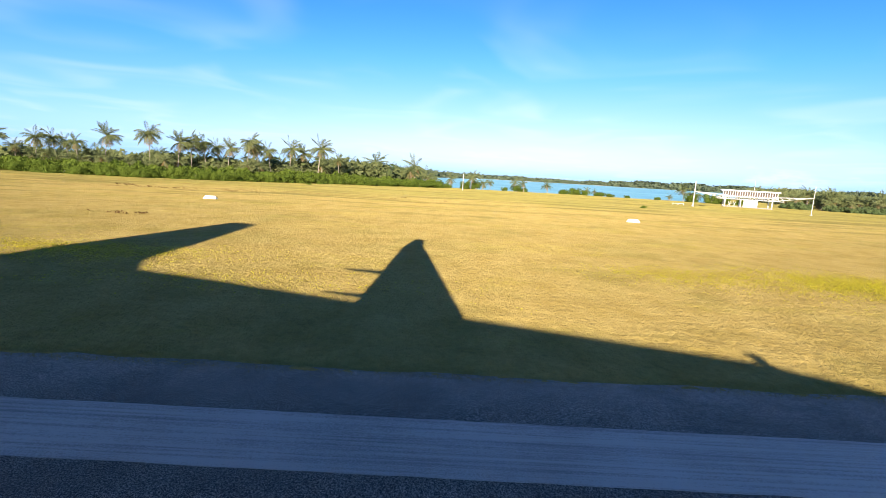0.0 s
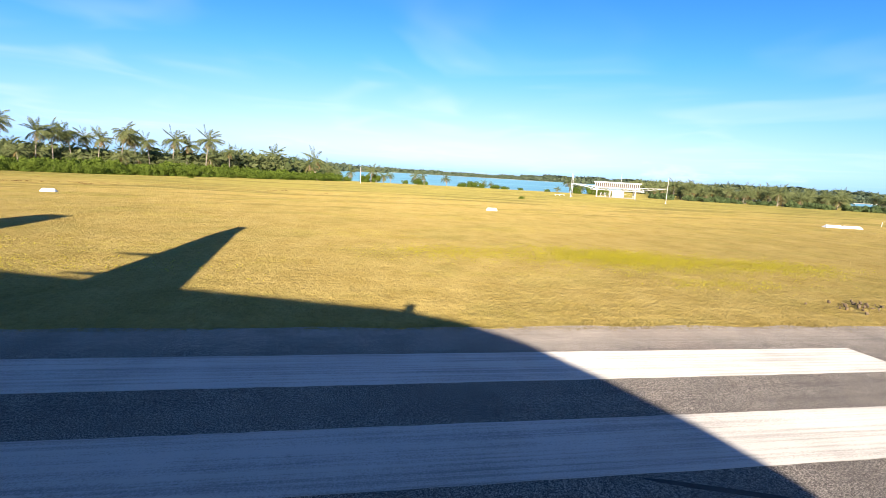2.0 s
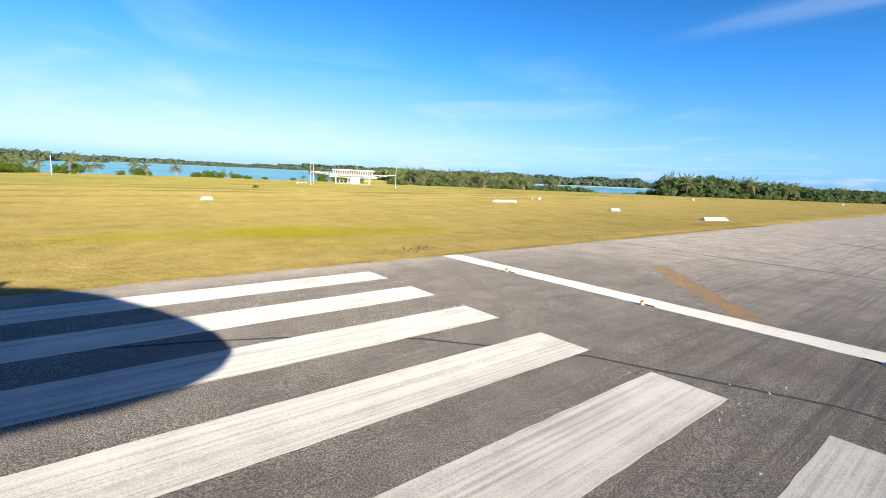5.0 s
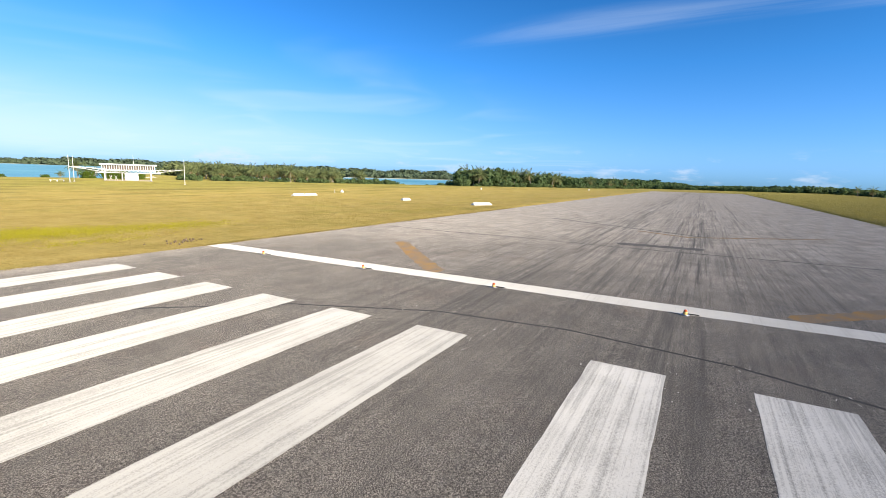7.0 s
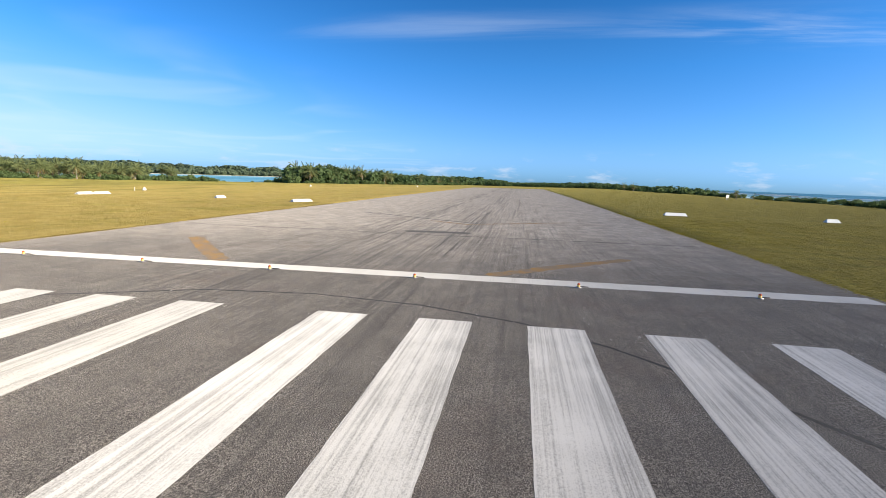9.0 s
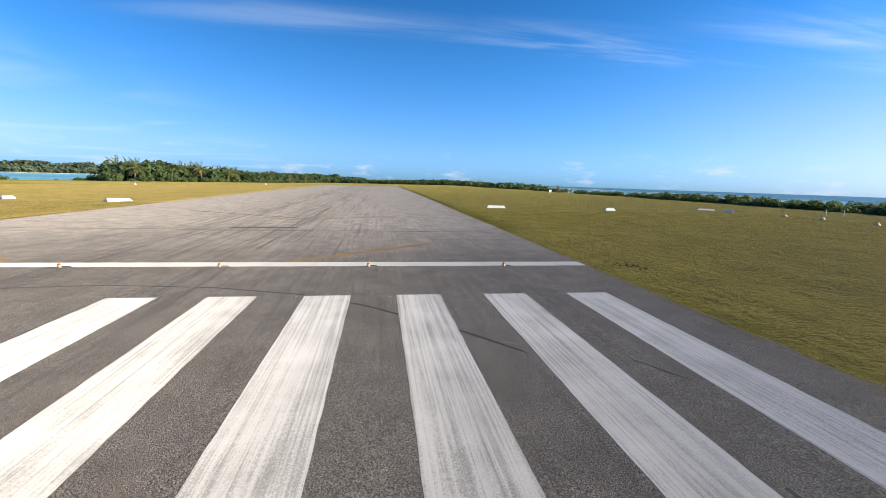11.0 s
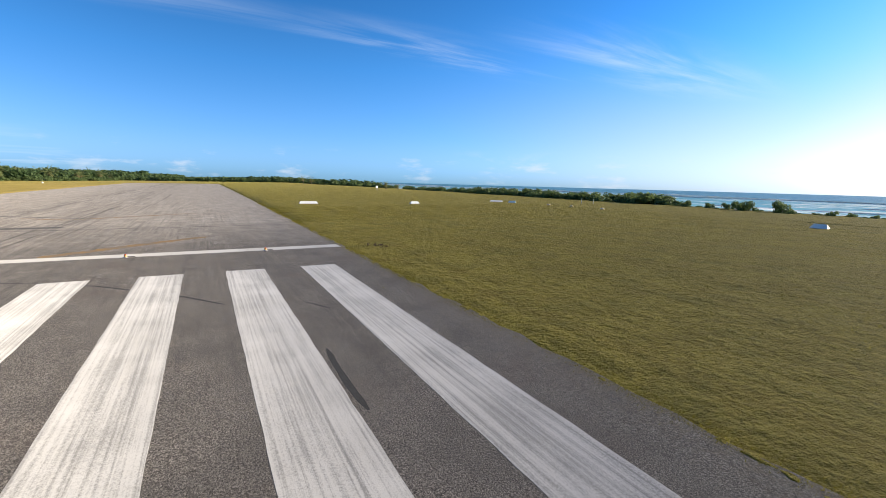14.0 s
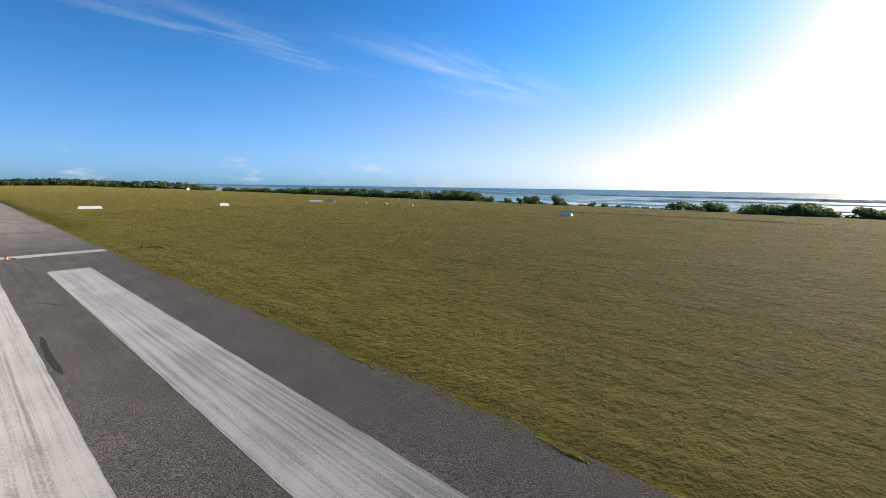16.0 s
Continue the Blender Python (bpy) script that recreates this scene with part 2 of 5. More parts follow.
def grass_tone(s):
    """Dry gold on the lagoon side, olive towards the ocean, mottled at several sizes."""
    big = s.noise(0.035, 4, 0.6)
    band = s.noise(0.05, 4, 0.6, stretch=(0.7, 1.0, 1), move=(9.1, 2.2, 0))
    mid = s.noise(0.45, 6, 0.68, stretch=(1.1, 0.85, 1))
    dry = s.mix(s.ramp(mid, [(0.3, 0.0), (0.7, 1.0)]), (0.306, 0.225, 0.062), (0.430, 0.330, 0.112))
    green = s.mix(s.ramp(mid, [(0.3, 0.0), (0.7, 1.0)]), (0.166, 0.149, 0.022), (0.326, 0.280, 0.044))
    olive = s.mix(s.ramp(mid, [(0.3, 0.0), (0.7, 1.0)]), (0.200, 0.176, 0.042), (0.300, 0.258, 0.070))
    y = s.axis("Y")
    wet = s.math("ADD", s.span(y, 10.0, -24.0), s.math("MULTIPLY", s.math("SUBTRACT", big, 0.5), 0.5))
    far = s.math("ADD", s.span(y, 85.0, 125.0), s.math("MULTIPLY", s.math("SUBTRACT", band, 0.5), 1.9))
    far = s.math("ADD", far, s.math("ADD", s.math("MULTIPLY", s.span(s.axis("X"), 190.0, 290.0), 0.5), s.math("MULTIPLY", s.span(s.axis("X"), 0.0, 90.0), 0.14)))
    base = s.mix(s.span(far, 0.15, 1.0), dry, olive)
    base = s.mix(s.ramp(s.noise(0.13, 5, 0.68, move=(4.4, 7.1, 0)), [(0.47, 0.0), (0.66, 0.55)]), base, olive)
    # bare scuffed patches between the markers and the hedge
    bare = s.math("MULTIPLY", s.math("MULTIPLY", s.span(y, 88.0, 94.0), s.span(y, 124.0, 112.0)), s.span(s.axis("X"), 0.0, -40.0))
    bare = s.math("MULTIPLY", bare, s.math("MULTIPLY", s.ramp(s.noise(0.06, 3, 0.6, stretch=(0.5, 1.6, 1), move=(1.7, 0.4, 0)), [(0.48, 0.0), (0.56, 1.0)]), s.ramp(s.noise(0.6, 4, 0.7), [(0.50, 0.0), (0.58, 1.0)])))
    base = s.mix(s.math("MULTIPLY", bare, 0.8), base, (0.17, 0.092, 0.03))
    # darker olive drifts towards the lagoon
    drift = s.math("MULTIPLY", s.ramp(s.noise(0.07, 5, 0.68, stretch=(0.45, 1.9, 1), turn=-20, move=(5.2, 3.3, 0)), [(0.50, 0.0), (0.60, 0.75)]), s.span(y, 55.0, 95.0))
    base = s.mix(drift, base, (0.135, 0.122, 0.032))
    base = s.mix(s.span(wet, 0.2, 0.8), base, green)
    # yellow-flowered creeping weed in loose drifts on the lagoon side
    weed = s.math("MULTIPLY", s.ramp(s.noise(0.10, 3, 0.6, stretch=(0.6, 1.5, 1), move=(3.7, 1.2, 0)), [(0.54, 0.0), (0.62, 1.0)]), s.ramp(s.noise(2.2, 3, 0.7), [(0.46, 0.0), (0.6, 1.0)]))
    weed = s.math("MULTIPLY", weed, s.span(y, 20.0, 30.0))
    return s.mix(s.math("MULTIPLY", weed, 0.26), base, (0.42, 0.38, 0.04)), mid, wet


def grass_material():
    s = Shader("mown_grass", 0.95, spec=0.05)
    s.bsdf.inputs["Sheen Roughness"].default_value = 0.5
    s.bsdf.inputs["Sheen Tint"].default_value = (1.0, 0.85, 0.28, 1)
    base, mid, wet = grass_tone(s)
    damp = s.span(wet, 0.2, 0.8)
    s.link(s.math("ADD", s.math("MULTIPLY", damp, 0.28), 0.05), s.bsdf.inputs["Sheen Weight"])
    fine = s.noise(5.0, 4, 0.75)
    # mowing lanes along the runway, clearest on the ocean side
    lanes = s.noise(1.1, 4, 0.65, stretch=(0.035, 1, 1), turn=2.0)
    base = s.mix(s.math("MULTIPLY", s.math("ADD", s.math("MULTIPLY", damp, 0.5), 0.12), s.ramp(lanes, [(0.46, 0.0), (0.66, 1.0)])), base, s.mix(0.5, base, (0.10, 0.062, 0.014)))
    # browner clumps
    base = s.mix(s.ramp(s.noise(1.4, 4, 0.72, move=(2.2, 5.5, 0)), [(0.54, 0.0), (0.66, 0.45)]), base, s.mix(0.5, base, (0.12, 0.072, 0.02)))
    # greener and browner plants here and there on the ocean side
    base = s.mix(s.math("MULTIPLY", damp, s.ramp(s.noise(0.35, 4, 0.7, move=(7.7, 1.1, 0)), [(0.52, 0.0), (0.64, 0.6)])), base, (0.098, 0.112, 0.024))
    base = s.mix(s.math("MULTIPLY", damp, s.ramp(s.noise(0.5, 5, 0.75, move=(1.9, 8.3, 0)), [(0.53, 0.0), (0.66, 0.42)])), base, (0.165, 0.110, 0.030))
    # crannies between tufts darkened in the colour as shade, deepest on the ocean side
    pit_shade = s.math("ADD", s.math("MULTIPLY", damp, 0.6), 0.35)
    s.colour(s.mix(s.math("MULTIPLY", pit_shade, s.ramp(fine, [(0.36, 1.0), (0.58, 0.0)])), base, s.mix(0.62, base, (0.03, 0.026, 0.008))))
    tufts = s.noise(2.6, 5, 0.75, stretch=(1.2, 0.8, 1), turn=25)
    clumps = s.noise(0.9, 3, 0.6, stretch=(0.6, 1.3, 1))
    height = s.math("ADD", s.math("ADD", s.noise(8.0, 4, 0.75), s.math("MULTIPLY", tufts, 3.0)), s.math("ADD", s.math("MULTIPLY", clumps, 2.4), s.math("MULTIPLY", lanes, 1.2)))
    return s.bump(s.math("MULTIPLY", height, s.math("ADD", s.math("MULTIPLY", damp, 0.65), 0.5)), 1.0, 0.2).mat


def turf_material():
    s = Shader("turf_blade", 0.7, spec=0.15)
    base, mid, wet = grass_tone(s)
    tone = s.mix(s.geo.outputs["Random Per Island"], s.mix(0.32, base, (0.03, 0.022, 0.006)), base)
    s.colour(tone)
    thin = s.tree.nodes.new("ShaderNodeBsdfTranslucent")
    s.link(tone, thin.inputs["Color"])
    both = s.tree.nodes.new("ShaderNodeMixShader")
    both.inputs[0].default_value = 0.5
    s.link(s.bsdf.outputs[0], both.inputs[1])
    s.link(thin.outputs[0], both.inputs[2])
    s.link(both.outputs[0], s.tree.nodes["Material Output"].inputs["Surface"])
    return s.mat


def asphalt_material():
    s = Shader("weathered_asphalt", 0.88, spec=0.18)
    grain = s.noise(78.0, 2, 0.8)
    coarse = s.noise(33.0, 3, 0.8)
    big = s.noise(0.10, 5, 0.6)
    blot = s.noise(0.7, 5, 0.65)
    streak = s.noise(2.6, 6, 0.72, stretch=(0.02, 1, 1))
    fine_streak = s.noise(6.5, 4, 0.7, stretch=(0.02, 1, 1))
    both = s.math("ADD", s.math("MULTIPLY", grain, 0.5), s.math("MULTIPLY", coarse, 0.5))
    fresh = s.ramp(both, [(0.42, (0.024, 0.021, 0.019)), (0.50, (0.116, 0.104, 0.092)), (0.58, (0.41, 0.37, 0.325))])
    aged = s.ramp(both, [(0.41, (0.165, 0.147, 0.127)), (0.50, (0.335, 0.298, 0.258)), (0.60, (0.54, 0.485, 0.425))])
    old = s.math("ADD", s.span(s.axis("X"), 0.0, 30.0), s.math("MULTIPLY", s.math("SUBTRACT", big, 0.5), 1.1))
    edge = s.span(s.axis("Y"), 19.5, 22.5)
    old = s.math("MAXIMUM", old, s.math("MULTIPLY", edge, 0.75))
    base = s.mix(s.span(old, 0.15, 0.95), fresh, aged)
    base = s.mix(s.ramp(blot, [(0.35, 0.35), (0.6, 0.0)]), base, (0.06, 0.056, 0.052))
    # rusty stains in the older surface
    rust = s.noise(0.22, 5, 0.7, move=(3.1, 9.4, 0))
    base = s.mix(s.ramp(rust, [(0.52, 0.0), (0.68, 0.35)]), base, s.mix(0.5, base, (0.15, 0.095, 0.075)))
    # rubber laid down along the wheel tracks
    tracks = s.math("MULTIPLY", s.span(s.math("ABSOLUTE", s.axis("Y"), 0.0), 11.5, 4.5), 0.45)
    for mid_line in (-3.4, 3.2):
        away = s.math("ABSOLUTE", s.math("ADD", s.axis("Y"), -mid_line), 0.0)
        tracks = s.math("MAXIMUM", tracks, s.span(away, 1.9, 0.5))
    along = s.span(s.axis("X"), -22.0, 12.0)
    rub = s.math("MULTIPLY", s.math("MULTIPLY", s.ramp(s.math("ADD", s.math("MULTIPLY", streak, 0.65), s.math("MULTIPLY", fine_streak, 0.35)), [(0.45, 0.0), (0.60, 0.80)]), tracks), along)
    base = s.mix(rub, base, (0.055, 0.052, 0.05))
    skid = s.noise(1.0, 2, 0.5, stretch=(0.03, 1.6, 1), turn=3.0, move=(0, 6.3, 0))
    skids = s.math("MULTIPLY", s.math("MULTIPLY", s.ramp(skid, [(0.62, 0.0), (0.68, 0.42)]), s.span(s.math("ABSOLUTE", s.axis("Y"), 0.0), 15.0, 9.0)), s.span(s.axis("X"), 0.0, 14.0))
    base = s.mix(skids, base, (0.075, 0.07, 0.066))
    scratch = s.math("MULTIPLY", s.ramp(fine_streak, [(0.48, 0.0), (0.68, 0.4)]), s.span(s.axis("X"), -34.0, 2.0))
    base = s.mix(scratch, base, (0.06, 0.056, 0.052))
    # loose brown grit along both edges
    grit = s.math("MULTIPLY", s.span(s.math("ABSOLUTE", s.axis("Y"), 0.0), 21.2, 22.5), s.ramp(s.noise(6.0, 5, 0.75), [(0.44, 0.0), (0.60, 0.55)]))
    base = s.mix(grit, base, (0.15, 0.115, 0.075))
    s.colour(base)
    return s.bump(both, 1.0, 0.025).mat


def paint_material(name, tint, wear=0.5, low=(0.165, 0.16, 0.153)):
    """Old road paint: fine tracked lines along the runway, specks and bald patches."""
    s = Shader(name, 0.8, spec=0.18)
    lines = s.noise(11.0, 4, 0.7, stretch=(0.012, 1, 1))
    wide = s.noise(2.4, 4, 0.65, stretch=(0.03, 1, 1))
    speck = s.noise(30.0, 3, 0.8)
    patch = s.noise(0.5, 5, 0.65)
    worn = s.math("ADD", s.math("ADD", s.math("MULTIPLY", lines, 0.38), s.math("MULTIPLY", wide, 0.17)), s.math("ADD", s.math("MULTIPLY", speck, 0.33), s.math("MULTIPLY", patch, 0.12)))
    gone = s.ramp(worn, [(0.61 - 0.14 * wear, 0.0), (0.68 - 0.10 * wear, 1.0)])
    tone = s.mix(s.ramp(patch, [(0.3, 0.0), (0.7, 1.0)]), tint, tuple(0.86 * a for a in tint))
    s.colour(s.mix(s.math("MULTIPLY", gone, 0.72), tone, low))
    return s.bump(speck, 0.5, 0.008).mat


def ochre_material():
    s = Shader("faded_yellow_paint", 0.85, spec=0.25)
    patch = s.math("ADD", s.math("MULTIPLY", s.noise(1.2, 5, 0.7), 0.45), s.math("MULTIPLY", s.noise(26.0, 4, 0.8), 0.55))
    tone = s.mix(s.noise(0.3, 3, 0.6), (0.235, 0.150, 0.048), (0.285, 0.135, 0.02))
    s.colour(s.mix(s.ramp(patch, [(0.42, 0.0), (0.55, 0.9)]), tone, (0.130, 0.116, 0.100)))
    return s.bump(s.noise(26.0, 3, 0.8), 0.8, 0.02).mat


def simple(name, tint, rough=0.6, metal=0.0, spread=0.15, scale=3.0, bump=0.0):
    s = Shader(name, rough, metal)
    n = s.noise(scale, 5, 0.6)
    dark = tuple(a * (1 - spread) for a in tint)
    s.colour(s.mix(s.ramp(n, [(0.3, 0.0), (0.7, 1.0)]), dark, tint))
    if bump:
        s.bump(s.noise(scale * 6, 3, 0.6), bump, 0.01)
    return s.mat


def leaf_material(name, a, b, rough=0.68, through_light=0.42):
    s = Shader(name, rough, spec=0.14)
    r = s.tree.nodes.new("ShaderNodeMath")
    r.operation = "ADD"
    s.link(s.geo.outputs["Random Per Island"], r.inputs[0])
    half = s.math("MULTIPLY", s.obj.outputs["Random"], 0.5)
    s.link(half, r.inputs[1])
    tone = s.mix(s.span(r.outputs[0], 0.0, 1.5), a, b)
    s.colour(tone)
    # light shines through thin leaves
    thin = s.tree.nodes.new("ShaderNodeBsdfTranslucent")
    s.link(tone, thin.inputs["Color"])
    both = s.tree.nodes.new("ShaderNodeMixShader")
    both.inputs[0].default_value = through_light
    out = s.tree.nodes["Material Output"]
    s.link(s.bsdf.outputs[0], both.inputs[1])
    s.link(thin.outputs[0], both.inputs[2])
    s.link(both.outputs[0], out.inputs["Surface"])
    return s.mat


def water_material():
    s = Shader("sea_water", 0.12, spec=0.16)
    y = s.axis("Y")
    shoal = s.noise(0.006, 4, 0.6, stretch=(1, 2.2, 1))
    lagoon = s.mix(s.ramp(shoal, [(0.35, 0.0), (0.65, 1.0)]), (0.11, 0.30, 0.40), (0.20, 0.43, 0.50))
    shallow = s.math("MULTIPLY", s.math("MULTIPLY", s.span(y, 250.0, 208.0), s.span(s.axis("X"), 20.0, 60.0)), s.span(s.axis("X"), 150.0, 110.0))
    lagoon = s.mix(shallow, lagoon, (0.40, 0.48, 0.45))
    ocean = s.mix(s.span(y, -190.0, -620.0), (0.10, 0.33, 0.37), (0.065, 0.19, 0.25))
    tone = s.mix(s.span(y, -60.0, 60.0), ocean, lagoon)
    # torn foam inside the reef
    foam = s.noise(0.055, 8, 0.74, stretch=(0.3, 1, 1), distort=0.6)
    near = s.math("MULTIPLY", s.span(y, -620.0, -420.0), s.span(y, -120.0, -150.0))
    white = s.math("MULTIPLY", s.ramp(foam, [(0.53, 0.0), (0.58, 1.0)]), near)
    s.colour(s.mix(white, tone, (0.75, 0.78, 0.78)))
    s.rough(s.math("ADD", s.math("MULTIPLY", white, 0.4), 0.42))
    waves = s.math("ADD", s.noise(0.35, 5, 0.65, stretch=(0.5, 1, 1)), s.math("MULTIPLY", s.noise(0.06, 3, 0.5, stretch=(0.3, 1, 1)), 3.0))
    return s.bump(waves, 1.0, 1.2).mat


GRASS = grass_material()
ASPHALT = asphalt_material()
PAINT = paint_material("white_paint_tracked", (0.43, 0.415, 0.39), 0.97)
PAINT_WORN = paint_material("white_paint_worn", (0.60, 0.58, 0.55), 1.0)
PAINT_BAR = paint_material("white_paint_bar", (0.52, 0.50, 0.465), 0.6, (0.3, 0.28, 0.26))
OCHRE = ochre_material()
RUBBER_MARK = simple("tyre_rubber_mark", (0.035, 0.034, 0.034), 0.97, spread=0.5, scale=9, bump=0.8)
TAR = simple("tar_seal", (0.085, 0.079, 0.073), 0.97, spread=0.6, scale=7, bump=0.9)
WATER = water_material()
SAND = simple("coral_sand", (0.52, 0.47, 0.38), 0.9, spread=0.35, scale=0.8, bump=0.5)
EARTH = simple("bare_earth", (0.20, 0.14, 0.08), 0.95, spread=0.5, scale=6, bump=0.8)
FOAM = leaf_material("surf_foam", (0.86, 0.88, 0.90), (0.92, 0.94, 0.95), 0.8, 0.7)
WHITE = simple("white_painted_board", (0.80, 0.80, 0.77), 0.55, spread=0.12, scale=2.0)
WHITE_STEEL = simple("white_painted_steel", (0.68, 0.665, 0.62), 0.45, spread=0.15, scale=1.5)
# dark colour that paints the shade in the gaps between louvres
SHADOW_GAP = simple("painted_louvre_shade", (0.15, 0.11, 0.085), 0.8)
CONCRETE = simple("pale_concrete", (0.33, 0.29, 0.23), 0.9, spread=0.25, scale=1.2, bump=0.4)
BARK = simple("palm_bark", (0.38, 0.33, 0.26), 0.9, spread=0.5, scale=4.0, bump=0.8)
PALM = leaf_material("palm_frond", (0.095, 0.130, 0.045), (0.25, 0.272, 0.115))
PALM_DRY = leaf_material("dry_palm_frond", (0.27, 0.19, 0.075), (0.42, 0.32, 0.15))
BUSH = leaf_material("beach_shrub_leaf", (0.085, 0.135, 0.016), (0.165, 0.222, 0.032))
SHRUB = leaf_material("salt_shrub_leaf", (0.074, 0.122, 0.048), (0.175, 0.228, 0.082))
WOODS = leaf_material("far_woodland_leaf", (0.044, 0.086, 0.034), (0.122, 0.170, 0.066))
# paler copy of the woodland leaf: distance haze painted into its base colours
HAZED_WOODS = leaf_material("hazed_woodland_leaf", (0.100, 0.142, 0.088), (0.18, 0.222, 0.135))
TURF = turf_material()
WEED = leaf_material("flowering_weed_leaf", (0.33, 0.31, 0.02), (0.56, 0.47, 0.03))
PALE_WEED = leaf_material("pale_weed_leaf", (0.15, 0.135, 0.03), (0.25, 0.225, 0.065))
DRY_TUFT = leaf_material("dead_tuft", (0.12, 0.07, 0.025), (0.22, 0.13, 0.05), 0.8)
YELLOW = simple("pale_yellow_paint", (0.70, 0.47, 0.14), 0.6)
LENS_RED = simple("red_lamp_glass", (0.60, 0.12, 0.04), 0.15)
GREY = simple("grey_metal", (0.35, 0.35, 0.36), 0.4, 0.8)
BLACK = simple("black_rubber", (0.02, 0.02, 0.02), 0.8)
LIVERY = simple("white_aircraft_paint", (0.78, 0.78, 0.79), 0.3, spread=0.05, scale=0.6)
CABIN_GLASS = simple("dark_cabin_glass", (0.03, 0.035, 0.04), 0.1)

# ---------------------------------------------------------------- building tools


def part(name, bm, material, parent, label=""):
    mesh = bpy.data.meshes.new(name)
    bm.to_mesh(mesh)
    bm.free()
    mesh.materials.append(material)
    ob = new(name, mesh)
    ob.parent = parent
    return tagged(ob, label)


def thing(name, at, label, category, group="", kind="", turn=0.0):
    ob = new(name)
    ob.empty_display_size = 0.3
    ob.matrix_world = pose(*at, 0, 0, turn)
    return tagged(ob, label, category, group, kind)


def single(name, bm, material, label, category, group="", kind="", m=None):
    ob = part(name, bm, material, None)
    if m is not None:
        ob.matrix_world = m
    return tagged(ob, label, category, group, kind)


def soup(name, verts, faces, materials, index=None, smooth=False):
    """A mesh from number arrays: verts (n, 3), faces (m, 3) or (m, 4)."""
    mesh = bpy.data.meshes.new(name)
    verts, faces = np.asarray(verts, np.float32), np.asarray(faces, np.int32)
    k = faces.shape[1]
    mesh.vertices.add(len(verts))
    mesh.vertices.foreach_set("co", verts.ravel())
    mesh.loops.add(faces.size)
    mesh.loops.foreach_set("vertex_index", faces.ravel())
    mesh.polygons.add(len(faces))
    mesh.polygons.foreach_set("loop_start", np.arange(0, faces.size, k, dtype=np.int32))
    mesh.polygons.foreach_set("loop_total", np.full(len(faces), k, np.int32))
    for m in materials:
        mesh.materials.append(m)
    if index is not None:
        mesh.polygons.foreach_set("material_index", np.asarray(index, np.int32))
    mesh.polygons.foreach_set("use_smooth", np.full(len(faces), smooth))
    mesh.update(calc_edges=True)
    return mesh


def box(bm, x0, x1, y0, y1, z0, z1, bevel=0.0):
    made = bmesh.ops.create_cube(bm, size=1.0)["verts"]
    for v in made:
        v.co = Vector((x0 + (v.co.x + 0.5) * (x1 - x0), y0 + (v.co.y + 0.5) * (y1 - y0), z0 + (v.co.z + 0.5) * (z1 - z0)))
    if bevel:
        edges = {e for v in made for e in v.link_edges}
        bmesh.ops.bevel(bm, geom=list(edges), offset=bevel, segments=2, affect="EDGES")
    return bm


def tube(bm, a, b, r0, r1=None, sides=12):
    a, b = Vector(a), Vector(b)
    r1 = r0 if r1 is None else r1
    m = Matrix.Translation((a + b) / 2) @ (b - a).to_track_quat("Z", "Y").to_matrix().to_4x4()
    bmesh.ops.create_cone(bm, cap_ends=True, segments=sides, radius1=r0, radius2=r1, depth=(b - a).length, matrix=m)
    return bm


def loft(bm, rings, close=True):
    """Skin through rings of equal point count."""
    made = [[bm.verts.new(p) for p in ring] for ring in rings]
    n = len(made[0])
    for a, b in zip(made, made[1:]):
        for i in range(n):
            bm.faces.new((a[i], a[(i + 1) % n], b[(i + 1) % n], b[i]))
    if close:
        bm.faces.new(made[0][::-1])
        bm.faces.new(made[-1])
    bmesh.ops.recalc_face_normals(bm, faces=bm.faces)
    return bm


# ---------------------------------------------------------------- ground, sea and runway
SHORE = ((-5000, 900), (-75, 900), (-28, 218), (60, 212), (82, 206), (112, 222), (140, 300), (176, 330), (188, 172), (196, 146), (235, 123), (400, 203), (640, 322), (5000, 330))
SEA_LEVEL = -2.0


def lie(x, y):
    """Height of the open ground."""
    x, y = np.asarray(x, float), np.asarray(y, float)
    z = -0.01278 * np.clip(y, -80, 62) + 0.00196 * np.clip(x, -100, 120)
    shore = np.interp(x, [p[0] for p in SHORE], [p[1] for p in SHORE])
    left = np.clip((y - shore + 14) / 14, 0, 3)
    right = 0.35 * np.clip((-80 - y) / 42, 0, 1) + np.clip((-126 - y) / 18, 0, 2.2)
    mound = 0.85 * np.exp(-(((x - 61) / 13) ** 2 + ((y - 138) / 10) ** 2) ** 2)
    swell = 0.05 * np.sin(x * 0.11 + 1.3) * np.sin(y * 0.09) * np.clip((np.abs(y) - 30) / 30, 0, 1)
    return z - 1.3 * left - 1.75 * right + mound + swell


def lie1(x, y):
    return float(lie(x, y))


RUNWAY_HALF, RUNWAY_FROM, RUNWAY_TO = 22.5, -95.0, 288.0


def steps(*parts):
    out = []
    for a, b, n in parts:
        out += list(np.linspace(a, b, n, endpoint=False))
    return out + [parts[-1][1]]


